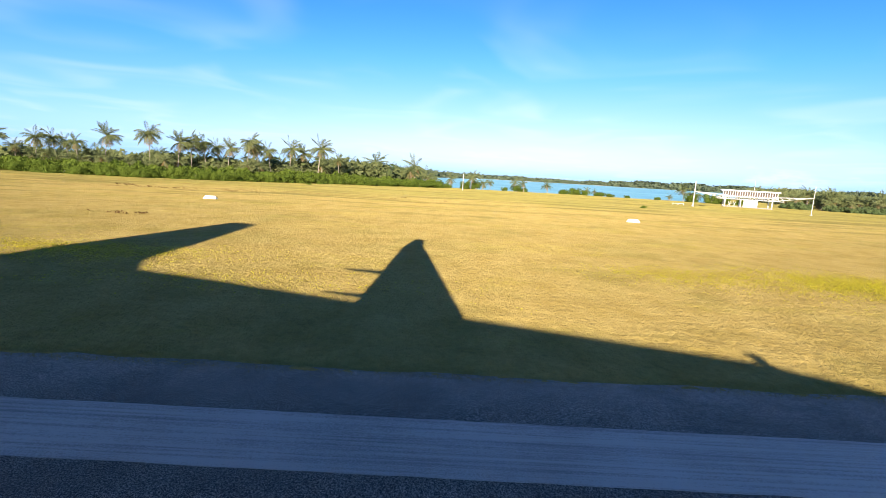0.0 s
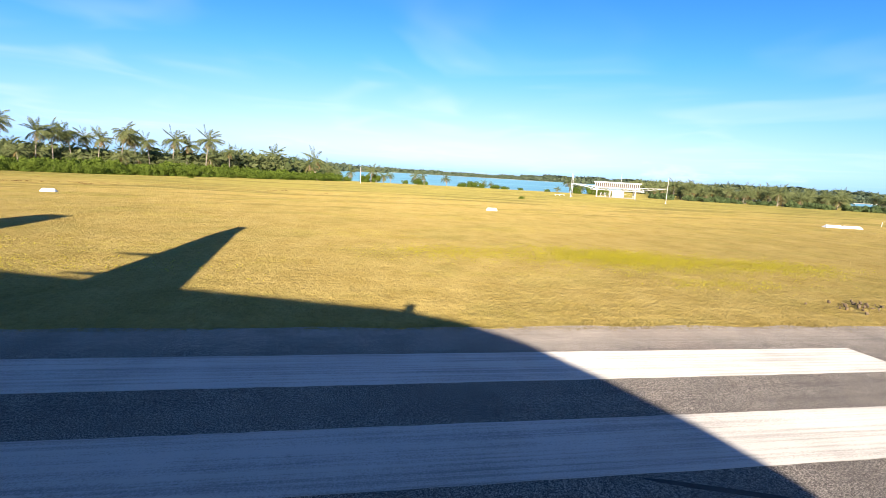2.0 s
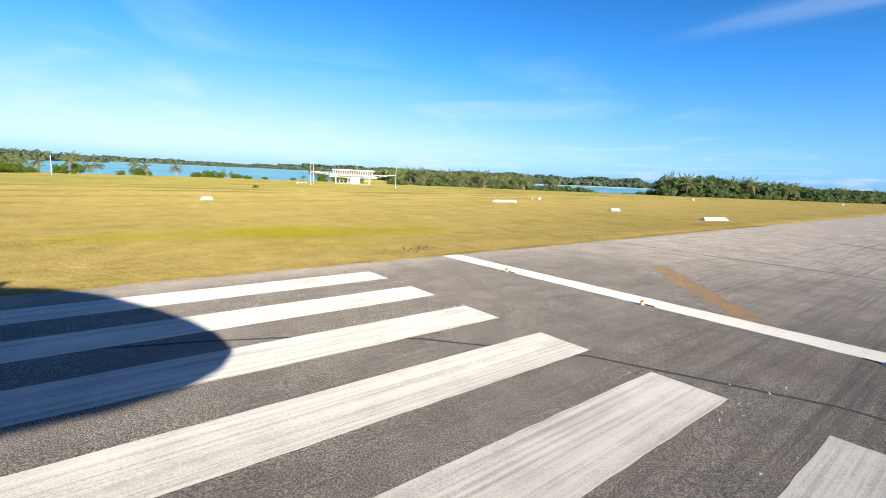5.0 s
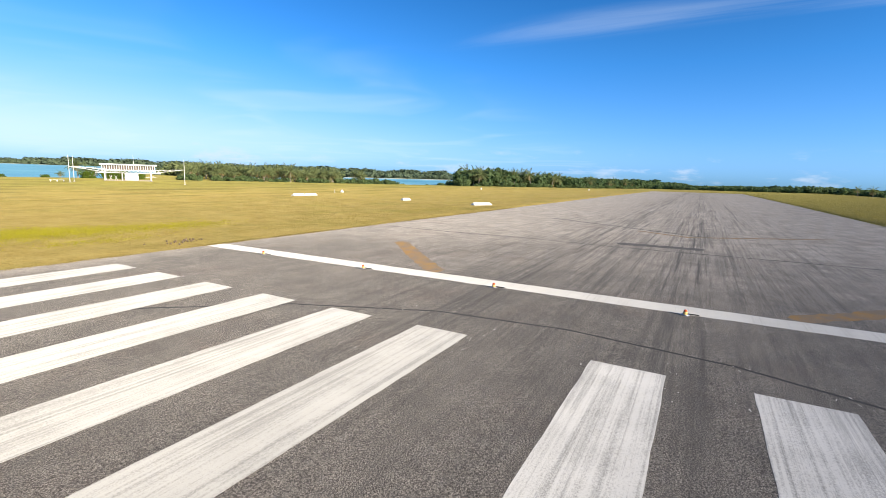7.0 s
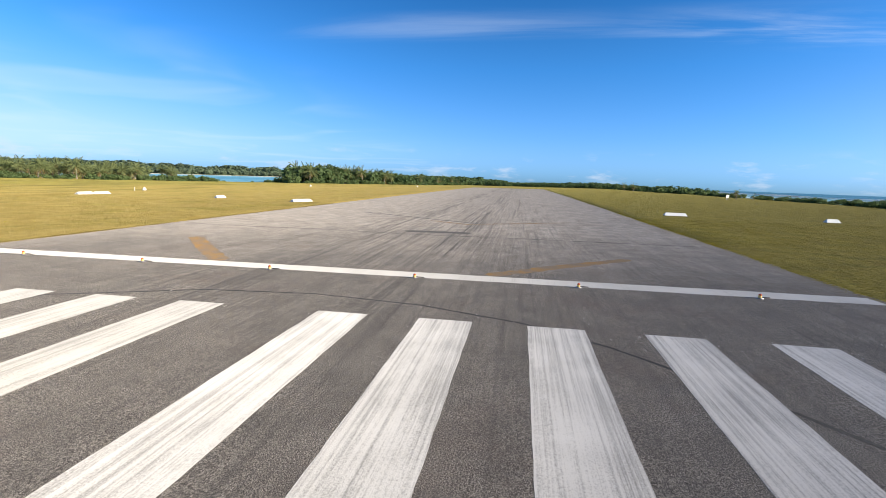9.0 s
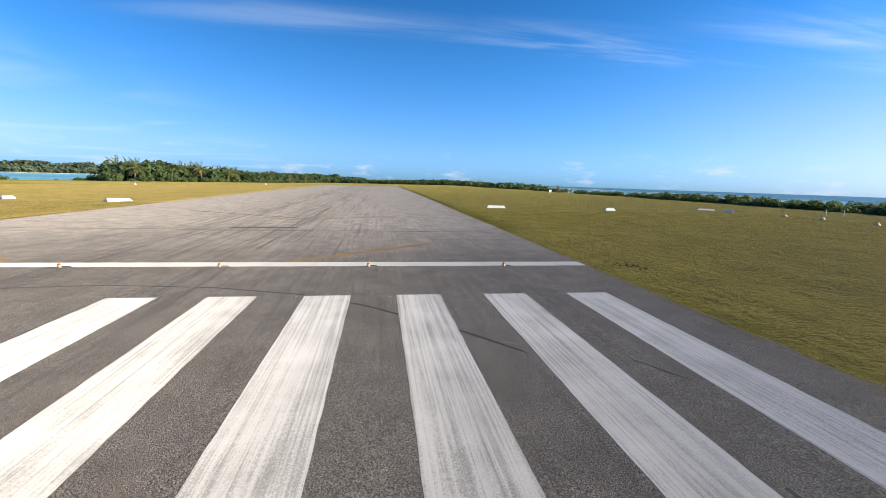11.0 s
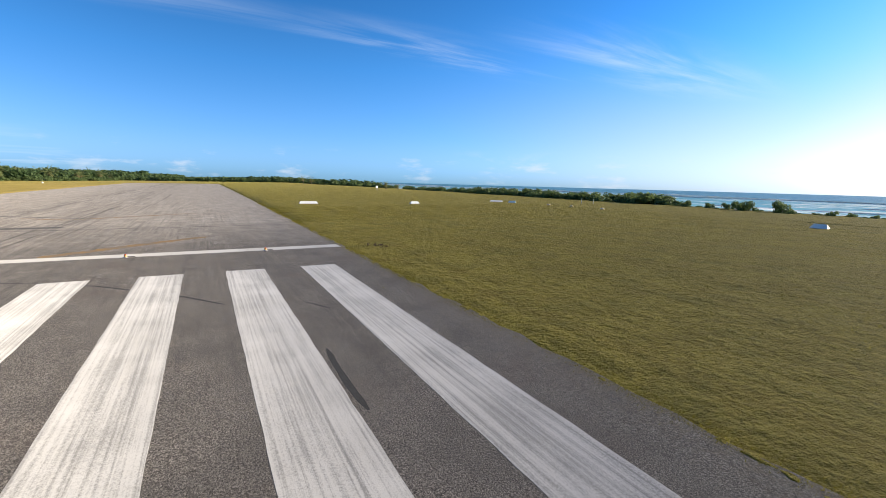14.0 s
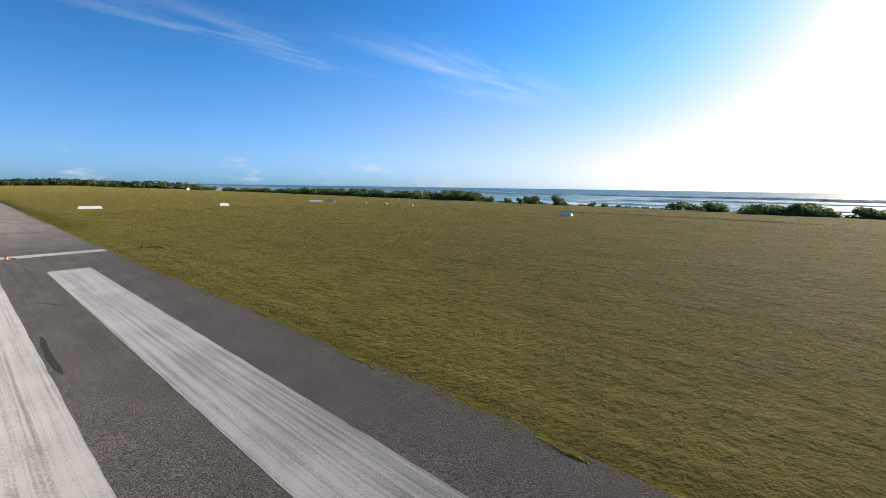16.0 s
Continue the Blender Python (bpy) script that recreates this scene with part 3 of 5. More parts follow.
def ground_sheet():
    xs = steps((-4600, -600, 12), (-600, -160, 22), (-160, 420, 146), (420, 1000, 30), (1000, 4600, 22))
    ys = steps((-4600, -400, 10), (-400, -160, 12), (-160, -22.6, 50), (-22.6, -22.2, 1), (-22.2, 22.2, 6), (22.2, 22.6, 1), (22.6, 160, 46), (160, 460, 60), (460, 1000, 18), (1000, 4600, 12))
    gx, gy = np.meshgrid(xs, ys, indexing="ij")
    gz = lie(gx, gy)
    sunk = (np.abs(gy) < 22.3) & (gx > RUNWAY_FROM + 1) & (gx < RUNWAY_TO - 1)
    gz = gz - 0.25 * sunk
    nx, ny = gx.shape
    ids = np.arange(nx * ny).reshape(nx, ny)
    faces = np.stack([ids[:-1, :-1], ids[1:, :-1], ids[1:, 1:], ids[:-1, 1:]], -1).reshape(-1, 4)
    cz = (gz[:-1, :-1] + gz[1:, 1:]) / 2
    cy = (gy[:-1, :-1] + gy[1:, 1:]) / 2
    sandy = ((cz < -1.15) & (cy > 0)) | ((cy < -126) & (cz < 0.35))
    mesh = soup("ground", np.stack([gx, gy, gz], -1).reshape(-1, 3), faces, [GRASS, SAND], sandy.ravel().astype(int), True)
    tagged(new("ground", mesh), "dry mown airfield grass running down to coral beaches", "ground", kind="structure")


ground_sheet()


def water_sheet():
    bm = bmesh.new()
    bmesh.ops.create_grid(bm, x_segments=40, y_segments=40, size=4700)
    single("water", bm, WATER, "turquoise lagoon and blue ocean with broken surf", "sea", kind="structure", m=pose(0, 0, SEA_LEVEL))


water_sheet()


def strip(name, x0, x1, y0, y1, lift, material, label, category, group="", kind="structure", nx=1, ny=1, wobble=0.0, seed=1):
    """A thin slab lying on the runway's plane."""
    rnd = random.Random(seed)
    bm = bmesh.new()
    top = []
    for i in range(nx + 1):
        row = []
        for j in range(ny + 1):
            x, y = x0 + (x1 - x0) * i / nx, y0 + (y1 - y0) * j / ny
            if wobble and j in (0, ny):
                y += rnd.uniform(-wobble, wobble)
            if wobble and i in (0, nx):
                x += rnd.uniform(-wobble, wobble)
            row.append(bm.verts.new((x, y, -0.01278 * y + 0.00196 * max(-100, min(120, x)) + lift)))
        top.append(row)
    for i in range(nx):
        for j in range(ny):
            bm.faces.new((top[i][j], top[i + 1][j], top[i + 1][j + 1], top[i][j + 1]))
    made = bmesh.ops.extrude_face_region(bm, geom=list(bm.faces))
    for v in made["geom"]:
        if isinstance(v, bmesh.types.BMVert):
            v.co.z -= min(0.3, lift * 0.8) if lift < 0.1 else 0.3
    bmesh.ops.recalc_face_normals(bm, faces=bm.faces)
    return single(name, bm, material, label, category, group, kind)


def runway():
    bm = bmesh.new()
    xs = steps((RUNWAY_FROM, -40, 6), (-40, 120, 160), (120, RUNWAY_TO, 28))
    rnd = random.Random(4)
    rows = []
    for x in xs:
        ragged = [rnd.uniform(-0.11, 0.11), rnd.uniform(-0.11, 0.11)]
        z = 0.00196 * max(-100, min(120, x))
        ys = (-RUNWAY_HALF + ragged[0], -15, -7, 0, 7, 15, RUNWAY_HALF + ragged[1])
        row = [bm.verts.new((x, y, z - 0.01278 * y + 0.015)) for y in ys]
        rows.append([bm.verts.new((x, ys[0], row[0].co.z - 0.3))] + row + [bm.verts.new((x, ys[-1], row[-1].co.z - 0.3))])
    for a, b in zip(rows, rows[1:]):
        for j in range(len(a) - 1):
            bm.faces.new((a[j], b[j], b[j + 1], a[j + 1]))
    bmesh.ops.recalc_face_normals(bm, faces=bm.faces)
    single("runway", bm, ASPHALT, "weathered grey asphalt runway with rubber streaks", "runway", kind="structure")


runway()

# threshold stripes, six on each side of the centre line
for side in (1, -1):
    for k in range(6):
        inner = side * (1.7 + 3.4 * k)
        y0, y1 = sorted((inner, inner + side * 1.7))
        strip("threshold_stripe", -30.0, 0.0, y0, y1, 0.0185, PAINT if side > 0 else PAINT_WORN, "worn white painted runway threshold stripe", "runway marking", "threshold stripes", nx=60, ny=2, wobble=0.012, seed=10 + 7 * k + side)
strip("threshold_bar", 5.95, 7.1, -22.3, 22.4, 0.0185, PAINT_BAR, "white painted transverse bar across the runway", "runway marking", nx=1, ny=90, wobble=0.03, seed=3)


def ribbon(name, pts, width, lift, material, label, category, group="", seed=0, ragged=0.02):
    """A flat painted or stained line along pts on the runway."""
    rnd = random.Random(seed)
    bm = bmesh.new()
    fine = []
    for (xa, ya), (xb, yb) in zip(pts, pts[1:]):
        n = max(2, int(math.hypot(xb - xa, yb - ya) / 0.4))
        fine += [(xa + (xb - xa) * i / n, ya + (yb - ya) * i / n) for i in range(n)]
    fine.append(pts[-1])
    last = None
    for i, (x, y) in enumerate(fine):
        a, b = fine[max(0, i - 1)], fine[min(len(fine) - 1, i + 1)]
        d = Vector((b[0] - a[0], b[1] - a[1])).normalized()
        w = width / 2 * (0.35 if i in (0, len(fine) - 1) else 1)
        pair = []
        for s in (1, -1):
            q = (x - s * d.y * w + rnd.uniform(-ragged, ragged), y + s * d.x * w + rnd.uniform(-ragged, ragged))
            pair.append(bm.verts.new((*q, -0.01278 * q[1] + 0.00196 * max(-100, min(120, q[0])) + lift)))
        if last:
            bm.faces.new((last[0], last[1], pair[1], pair[0]))
        last = pair
    bmesh.ops.recalc_face_normals(bm, faces=bm.faces)
    for f in bm.faces:
        if f.normal.z < 0:
            f.normal_flip()
    return single(name, bm, material, label, category, group, "structure")


ribbon("faded_chevron_arm", [(14.9, 14.2), (10.8, 10.4), (7.2, 6.9)], 1.0, 0.0168, OCHRE, "faded yellow chevron arm on the asphalt", "runway marking", "faded chevron arms", 1, 0.07)
ribbon("faded_chevron_arm", [(7.3, -6.8), (10.6, -10.4), (14.2, -14.6)], 0.8, 0.0168, OCHRE, "faded yellow chevron arm on the asphalt", "runway marking", "faded chevron arms", 2, 0.1)
ribbon("faded_chevron_arm", [(34.5, 1.2), (31.7, -3.0), (38.4, -13.7)], 0.5, 0.0168, OCHRE, "faded yellow chevron arm on the asphalt", "runway marking", "faded chevron arms", 3, 0.1)
ribbon("tar_seam", [(43.4, 12.1), (37.8, 3.6), (32.5, -4.8)], 0.42, 0.0166, TAR, "dark tar line where old marking was blacked out", "tar seam", "tar seams", 4, 0.05)
ribbon("tar_seam", [(22.9, 20.8), (22.4, 14.7), (22.6, 8.0), (21.8, 1.1), (21.9, -8.0), (21.8, -21.1)], 0.22, 0.0166, TAR, "dark tar-sealed joint across the runway", "tar seam", "tar seams", 5, 0.07)
ribbon("tar_patch", [(23.9, 1.4), (24.2, -4.2)], 1.3, 0.0164, TAR, "dark rectangular tar patch", "tar patch", "", 6, 0.12)
ribbon("tyre_mark", [(-10.2, 15.2), (-8.2, 14.5), (-6.6, 13.8), (-4.6, 12.75), (-3.3, 11.6), (-0.4, 8.2), (1.6, 3.6), (2.05, -0.6), (1.5, -4.8), (0.2, -8.4), (-1.4, -10.7), (-4.4, -13.7), (-6.3, -15.1)], 0.115, 0.0170, RUBBER_MARK, "thin dark curved tyre mark from a turning aircraft", "tyre mark", "tyre marks", 7, 0.012)
ribbon("tyre_mark", [(-11.8, -17.24), (-12.8, -17.18), (-14.2, -17.16), (-15.4, -17.2)], 0.15, 0.0170, RUBBER_MARK, "short dark scuffed tyre mark", "tyre mark", "tyre marks", 8, 0.012)
ribbon("tyre_mark", [(-6.9, -17.6), (-8.2, -18.3)], 0.1, 0.0170, RUBBER_MARK, "short dark scuffed tyre mark", "tyre mark", "tyre marks", 9, 0.03)



def paint_flecks(seed):
    """Chips and dribbles of white paint beside the stripes' ends."""
    r = random.Random(seed)
    bm = bmesh.new()
    for side in (1, -1):
        for k in range(6):
            edge = side * (1.7 + 3.4 * k)
            for _ in range(16):
                x, y = r.gauss(-0.2, 0.9), edge + side * r.choice((-0.15, 1.85)) + r.gauss(0, 0.25)
                a, b = r.uniform(0.01, 0.07), r.uniform(0.006, 0.018)
                z = -0.01278 * y + 0.00196 * x + 0.0195
                corners = ((-a, -b * r.uniform(0.3, 1)), (a, -b), (a * r.uniform(0.5, 1), b), (-a, b * r.uniform(0.2, 1)))
                turn = r.uniform(-0.5, 0.5)
                bm.faces.new([bm.verts.new((x + p * math.cos(turn) - q * math.sin(turn), y + p * math.sin(turn) + q * math.cos(turn), z)) for p, q in corners])
    single("paint_flecks", bm, PAINT_BAR, "small white paint chips beside the stripe ends", "paint chips", kind="stuff")


paint_flecks(41)

# ---------------------------------------------------------------- threshold lamps
LAMPS = (17.2, 10.2, 3.4, -3.6, -10.7, -17.7)


def threshold_lamp(x, y):
    ob = thing("threshold_lamp", (x, y, lie1(x, y) + 0.02), "small amber raised runway lamp with red lens", "runway lamp", "threshold lamps")
    part("base_plate", tube(bmesh.new(), (0, 0, 0), (0, 0, 0.03), 0.14, 0.12, 16), GREY, ob, "grey metal base plate")
    part("housing", tube(bmesh.new(), (0, 0, 0.03), (0, 0, 0.12), 0.07, 0.062, 14), YELLOW, ob)
    bm = bmesh.new()
    bmesh.ops.create_uvsphere(bm, u_segments=12, v_segments=8, radius=0.062, matrix=Matrix.Translation((0, 0, 0.13)))
    part("lens", bm, LENS_RED, ob, "red glass lamp lens")
    part("cable", tube(bmesh.new(), (0.1, 0.0, 0.025), (0.13, -0.42, 0.02), 0.018, 0.018, 6), BLACK, ob, "black rubber cable")
    return ob


for y in LAMPS:
    threshold_lamp(5.85, y)

# ---------------------------------------------------------------- white markers on the grass


def gable(name, x, y, length, width, height, turn, label, material=WHITE, group="white strip markers"):
    ob = thing(name, (x, y, lie1(x, y)), label, "airfield marker", group, turn=turn)
    for s in (1, -1):
        bm = bmesh.new()
        a = s * width / 2
        loft(bm, [[(-length / 2, a, 0), (-length / 2, a - s * 0.03, 0), (-length / 2 + 0.22, -s * 0.03, height), (-length / 2 + 0.22, 0, height)],
                  [(length / 2, a, 0), (length / 2, a - s * 0.03, 0), (length / 2 - 0.22, -s * 0.03, height), (length / 2 - 0.22, 0, height)]])
        part("sloping_board", bm, material, ob)
    for s in (1, -1):
        bm = bmesh.new()
        e = s * (length / 2 - 0.02)
        v = [bm.verts.new(p) for p in ((e, -width / 2 + 0.03, 0), (e, width / 2 - 0.03, 0), (e - s * 0.22, 0, height - 0.03))]
        bm.faces.new(v)
        made = bmesh.ops.extrude_face_region(bm, geom=list(bm.faces))
        for q in made["geom"]:
            if isinstance(q, bmesh.types.BMVert):
                q.co.x -= s * 0.03
        bmesh.ops.recalc_face_normals(bm, faces=bm.faces)
        part("end_board", bm, material, ob)
    return ob


LOW = "low white gable-shaped marker lying on the grass"
LONG = "long low white gable-shaped marker lying on the grass"
gable("strip_marker", -53.6, 76.0, 1.7, 0.9, 0.4, 10, LOW)
gable("strip_marker", 4.6, 76.0, 1.7, 0.9, 0.4, -12, LOW)
gable("strip_marker", 59.6, 71.0, 3.0, 1.0, 0.44, -6, LONG)
gable("strip_marker", 62.8, 70.7, 3.0, 1.0, 0.4, -14, LONG)
gable("strip_marker", 64.8, 47.2, 2.0, 1.0, 0.46, -20, LOW)
gable("strip_marker", 61.6, 29.4, 4.0, 1.2, 0.44, -28, LONG)
gable("strip_marker", 57.9, -30.4, 3.1, 1.2, 0.42, 88, LONG)
gable("strip_marker", 54.2, -48.6, 1.7, 1.0, 0.46, 90, LOW)
gable("strip_marker", 60.0, -70.3, 2.8, 1.4, 0.27, 52, LONG)
gable("strip_marker", 55.8, -71.4, 1.6, 1.0, 0.36, 44, LOW)
gable("strip_marker", 1.9, -72.8, 1.6, 1.0, 0.46, 8, LOW)


def cone_marker(x, y, r=0.42, h=0.5, material=YELLOW, label="pale yellow cone marker standing on the grass"):
    ob = thing("cone_marker", (x, y, lie1(x, y)), label, "airfield marker", "cone markers")
    bm = bmesh.new()
    rings = [[(math.cos(a) * q, math.sin(a) * q, z) for a in np.linspace(0, 2 * math.pi, 14, endpoint=False)] for q, z in ((r, 0), (r * 0.97, 0.04), (r * 0.62, h * 0.6), (r * 0.28, h * 0.95), (r * 0.12, h))]
    loft(bm, rings)
    part("cone", bm, material, ob)
    bm = bmesh.new()
    rings = [[(math.cos(a) * q, math.sin(a) * q, z) for a in np.linspace(0, 2 * math.pi, 14, endpoint=False)] for q, z in ((r * 0.84, h * 0.28), (r * 0.68, h * 0.54))]
    loft(bm, rings)
    part("band", bm, WHITE, ob, "white painted band")
    return ob


for x, y in ((45.7, -72.6), (40.3, -73.4), (32.4, -72.7)):
    cone_marker(x, y, 0.40, 0.36)
for x, y in ((82.3, 79.0), (170.0, 79.0), (250.0, 51.0)):
    cone_marker(x, y, 0.45, 0.7, WHITE, "white cone marker standing on the grass")


def post(x, y, h, r=0.06, label="thin white wooden post in the grass"):
    bm = bmesh.new()
    tube(bm, (0, 0, 0), (0, 0, h), r, r * 0.8, 8)
    single("white_post", bm, WHITE_STEEL, label, "post", "white posts", m=pose(x, y, lie1(x, y)))


post(54.5, -89.3, 1.1)
post(53.3, -91.6, 1.1)
post(78.0, 77.6, 0.8)
post(-15.0, 176.0, 5.6, 0.11, "tall thin white mast by the lagoon shore")


def sign_board(x, y):
    ob = thing("sign_board", (x, y, lie1(x, y)), "white board on two posts beside the shrubs", "sign", turn=-60)
    for s in (-0.4, 0.4):
        part("post", box(bmesh.new(), s - 0.04, s + 0.04, -0.05, 0.05, 0, 0.95), GREY, ob, "grey post")
    part("board", box(bmesh.new(), -0.62, 0.62, -0.09, -0.05, 0.8, 1.65, 0.01), WHITE, ob)


sign_board(153.0, -75.5)


def clods(x, y, seed, n=30, spread=1.0):
    """Broken asphalt and earth at the runway's edge."""
    rnd = random.Random(seed)
    bm = bmesh.new()
    for _ in range(n):
        a, b = rnd.gauss(0, spread), rnd.gauss(0, 0.45 * spread)
        s = rnd.uniform(0.03, 0.10)
        m = pose(a, b, s * 0.3, rnd.uniform(0, 90), rnd.uniform(0, 90), rnd.uniform(0, 90)) @ Matrix.Diagonal((s, s * rnd.uniform(0.5, 1), s * 0.6, 1))
        bmesh.ops.create_icosphere(bm, subdivisions=1, radius=1.0, matrix=m)
    for v in bm.verts:
        v.co += Vector((rnd.uniform(-1, 1), rnd.uniform(-1, 1), rnd.uniform(-1, 1))) * 0.02
    single("rubble", bm, EARTH, "scattered clods of earth and broken asphalt in the grass", "rubble", kind="stuff", m=pose(x, y, lie1(x, y) + 0.05))


clods(6.2, 25.0, 5)
clods(5.4, -24.6, 6, 26, 0.5)



def white_stone(x, y, seed):
    r = random.Random(seed)
    bm = bmesh.new()
    bmesh.ops.create_icosphere(bm, subdivisions=2, radius=1)
    for v in bm.verts:
        v.co = Vector((v.co.x * 0.42, v.co.y * 0.34, max(v.co.z, -0.4) * 0.36)) * r.uniform(0.9, 1.1)
    single("white_stone", bm, WHITE, "whitewashed stone at the edge of the beach", "stone", "whitewashed stones", m=pose(x, y, lie1(x, y) + 0.12))


for k, (x, y) in enumerate(((11.2, -118.6), (9.2, -118.4), (7.1, -118.6))):
    white_stone(x, y, 30 + k)


def grass_bank():
    """A low turfed bank on the ocean side."""
    r = random.Random(8)
    bm = bmesh.new()
    rings = []
    for i in range(41):
        f = i / 40
        x = 16 - 46 * f
        y = -81.5 - 1.2 * math.sin(3.1 * f) + 0.25 * math.sin(9 * f)
        h = 0.14 * math.sin(math.pi * min(1, f * 4, (1 - f) * 4) / 2) * r.uniform(0.8, 1.1)
        rings.append([(x, y + o, lie1(x, y + o) + q * h - 0.02) for o, q in ((0.9, -0.1), (0.5, 0.55), (0.25, 0.92), (-0.3, 1.0), (-1.4, 0.6), (-3.0, -0.1))])
    loft(bm, rings)
    for f in bm.faces:
        f.smooth = True
    single("grass_bank", bm, GRASS, "low turfed bank in the olive grass", "bank", kind="structure")


grass_bank()

# ---------------------------------------------------------------- vegetation


def palm_trunk(seed, height, lean, r=0.17):
    rnd = random.Random(seed)
    bm = bmesh.new()
    rings = []
    turn = rnd.uniform(0, 6.28)
    for i in range(13):
        f = i / 12
        off = lean * f ** 1.6
        q = r * (1.0 - 0.45 * f) * (1.5 if i == 0 else 1.0) * (1 + 0.06 * (i % 2))
        cx, cy = math.cos(turn) * off, math.sin(turn) * off
        rings.append([(cx + math.cos(a) * q, cy + math.sin(a) * q, height * f) for a in np.linspace(0, 2 * math.pi, 8, endpoint=False)])
    loft(bm, rings)
    return bm, (math.cos(turn) * lean, math.sin(turn) * lean, height)


def fronds(rnd, top, count, length, low, high, leaflets=22, wide=0.62, sway=0.03):
    """Arching fronds: a keel and hanging leaflets on both sides, trailing in the trade wind."""
    verts, faces = [], []
    wind = Vector((0.95, 0.3, 0.0))
    for k in range(count):
        turn = 6.2832 * k * 0.382 + rnd.uniform(-0.2, 0.2)
        pitch = math.asin(rnd.uniform(math.sin(math.radians(low)), math.sin(math.radians(high))))
        L = length * rnd.uniform(0.75, 1.1)
        p = Vector(top)
        d = Vector((math.cos(turn) * math.cos(pitch), math.sin(turn) * math.cos(pitch), math.sin(pitch)))
        droop = rnd.uniform(0.7, 1.8) / leaflets
        step = L / leaflets
        for i in range(leaflets):
            f = i / (leaflets - 1)
            q = p + d * step
            side = d.cross(Vector((0, 0, 1)))
            side = side.normalized() if side.length > 0.05 else Vector((1, 0, 0))
            up = side.cross(d)
            size = wide * L / 4 * (0.4 + 1.5 * f * (1 - f) * 2) * (1 if f < 0.9 else 0.6)
            n = len(verts)
            verts += [p + up * 0.015, q + up * 0.015, q - up * 0.035, p - up * 0.035]
            faces.append((n, n + 1, n + 2, n + 3))
            for s in (1, -1):
                hang = rnd.uniform(0.3, 0.85)
                tip = p + (side * s * rnd.uniform(0.55, 0.95) + d * 0.65 - Vector((0, 0, 1)) * hang + wind * 6 * sway) * size
                n = len(verts)
                mid = (p + tip) / 2 + Vector((0, 0, 0.08 * size))
                verts += [p, mid + d * step * 0.5, tip, mid - d * step * 0.36]
                faces.append((n, n + 1, n + 2, n + 3))
            p = q
            d = (d + Vector((0, 0, -droop * (0.35 + 1.1 * f))) + wind * sway * (0.4 + f)).normalized()
    return np.array([tuple(v) for v in verts]), faces


class Palm:
    """One palm's meshes, shared by its copies."""

    def __init__(self, seed, height, lean, length=3.6, count=24, leaflets=20):
        rnd = random.Random(seed)
        bm, top = palm_trunk(seed, height, lean)
        self.trunk = bpy.data.meshes.new("trunk")
        bm.to_mesh(self.trunk)
        bm.free()
        self.trunk.materials.append(BARK)
        v, f = fronds(rnd, top, count, length, -40, 80, leaflets, 0.70)
        v2, f2 = fronds(rnd, top, max(3, count // 4), length * 0.8, -84, -40, leaflets, 0.72, 0.01)
        self.total = float(v[:, 2].max())
        self.crown = soup("crown", np.concatenate([v, v2]), f + [tuple(i + len(v) for i in q) for q in f2], [PALM, PALM_DRY], [0] * len(f) + [1] * len(f2))

    def plant(self, x, y, size, turn, label, group):
        ob = thing("coconut_palm", (x, y, lie1(x, y) - 0.05), label, "palm tree", group, turn=turn)
        ob.scale = (size, size, size)
        for name, mesh in (("trunk", self.trunk), ("crown", self.crown)):
            p = new(name, mesh)
            p.parent = ob


def clump(seed, n=520, leaf=0.16, shape=(1, 1, 0.8), lumps=7):
    """A leafy crown of unit size: leaves on several overlapping lumps round dark inner twigs."""
    rnd = np.random.RandomState(seed)
    centres = rnd.uniform(-0.62, 0.62, (lumps, 3)) * np.array([1, 1, 0.55])
    radii = rnd.uniform(0.28, 0.48, lumps)
    which = rnd.randint(0, lumps, n)
    way = rnd.normal(size=(n, 3))
    way /= np.linalg.norm(way, axis=1, keepdims=True)
    at = (centres[which] + way * (radii[which] * rnd.uniform(0.6, 1.08, n))[:, None]) * np.array(shape)
    at[:, 2] += 0.42 * shape[2]
    at[:, 2] = np.where(at[:, 2] < 0.02, 0.02 + rnd.uniform(0, 0.1, n), at[:, 2])
    nrm = way + rnd.normal(scale=0.4, size=(n, 3)) + np.array([0, 0, 0.25])
    nrm /= np.linalg.norm(nrm, axis=1, keepdims=True)
    a = np.cross(nrm, rnd.normal(size=(n, 3)))
    a /= np.linalg.norm(a, axis=1, keepdims=True)
    b = np.cross(nrm, a)
    s = (leaf * rnd.uniform(0.55, 1.25, n))[:, None]
    verts = np.stack([at - a * s, at + b * s * 0.55, at + a * s, at - b * s * 0.55], 1).reshape(-1, 3)
    return verts, np.arange(4 * n).reshape(n, 4)


def bush_mesh(seed, material, n, leaf, shape, lumps=7):
    v, f = clump(seed, n, leaf, shape, lumps)
    return soup("foliage", v, f, [material])


def stem_mesh(seed):
    rnd = random.Random(seed)
    bm = bmesh.new()
    for _ in range(5):
        a = rnd.uniform(0, 6.28)
        tube(bm, (0, 0, -0.05), (math.cos(a) * 0.35, math.sin(a) * 0.35, rnd.uniform(0.3, 0.5)), 0.03, 0.012, 5)
    mesh = bpy.data.meshes.new("stems")
    bm.to_mesh(mesh)
    bm.free()
    mesh.materials.append(BARK)
    return mesh


STEMS = stem_mesh(1)


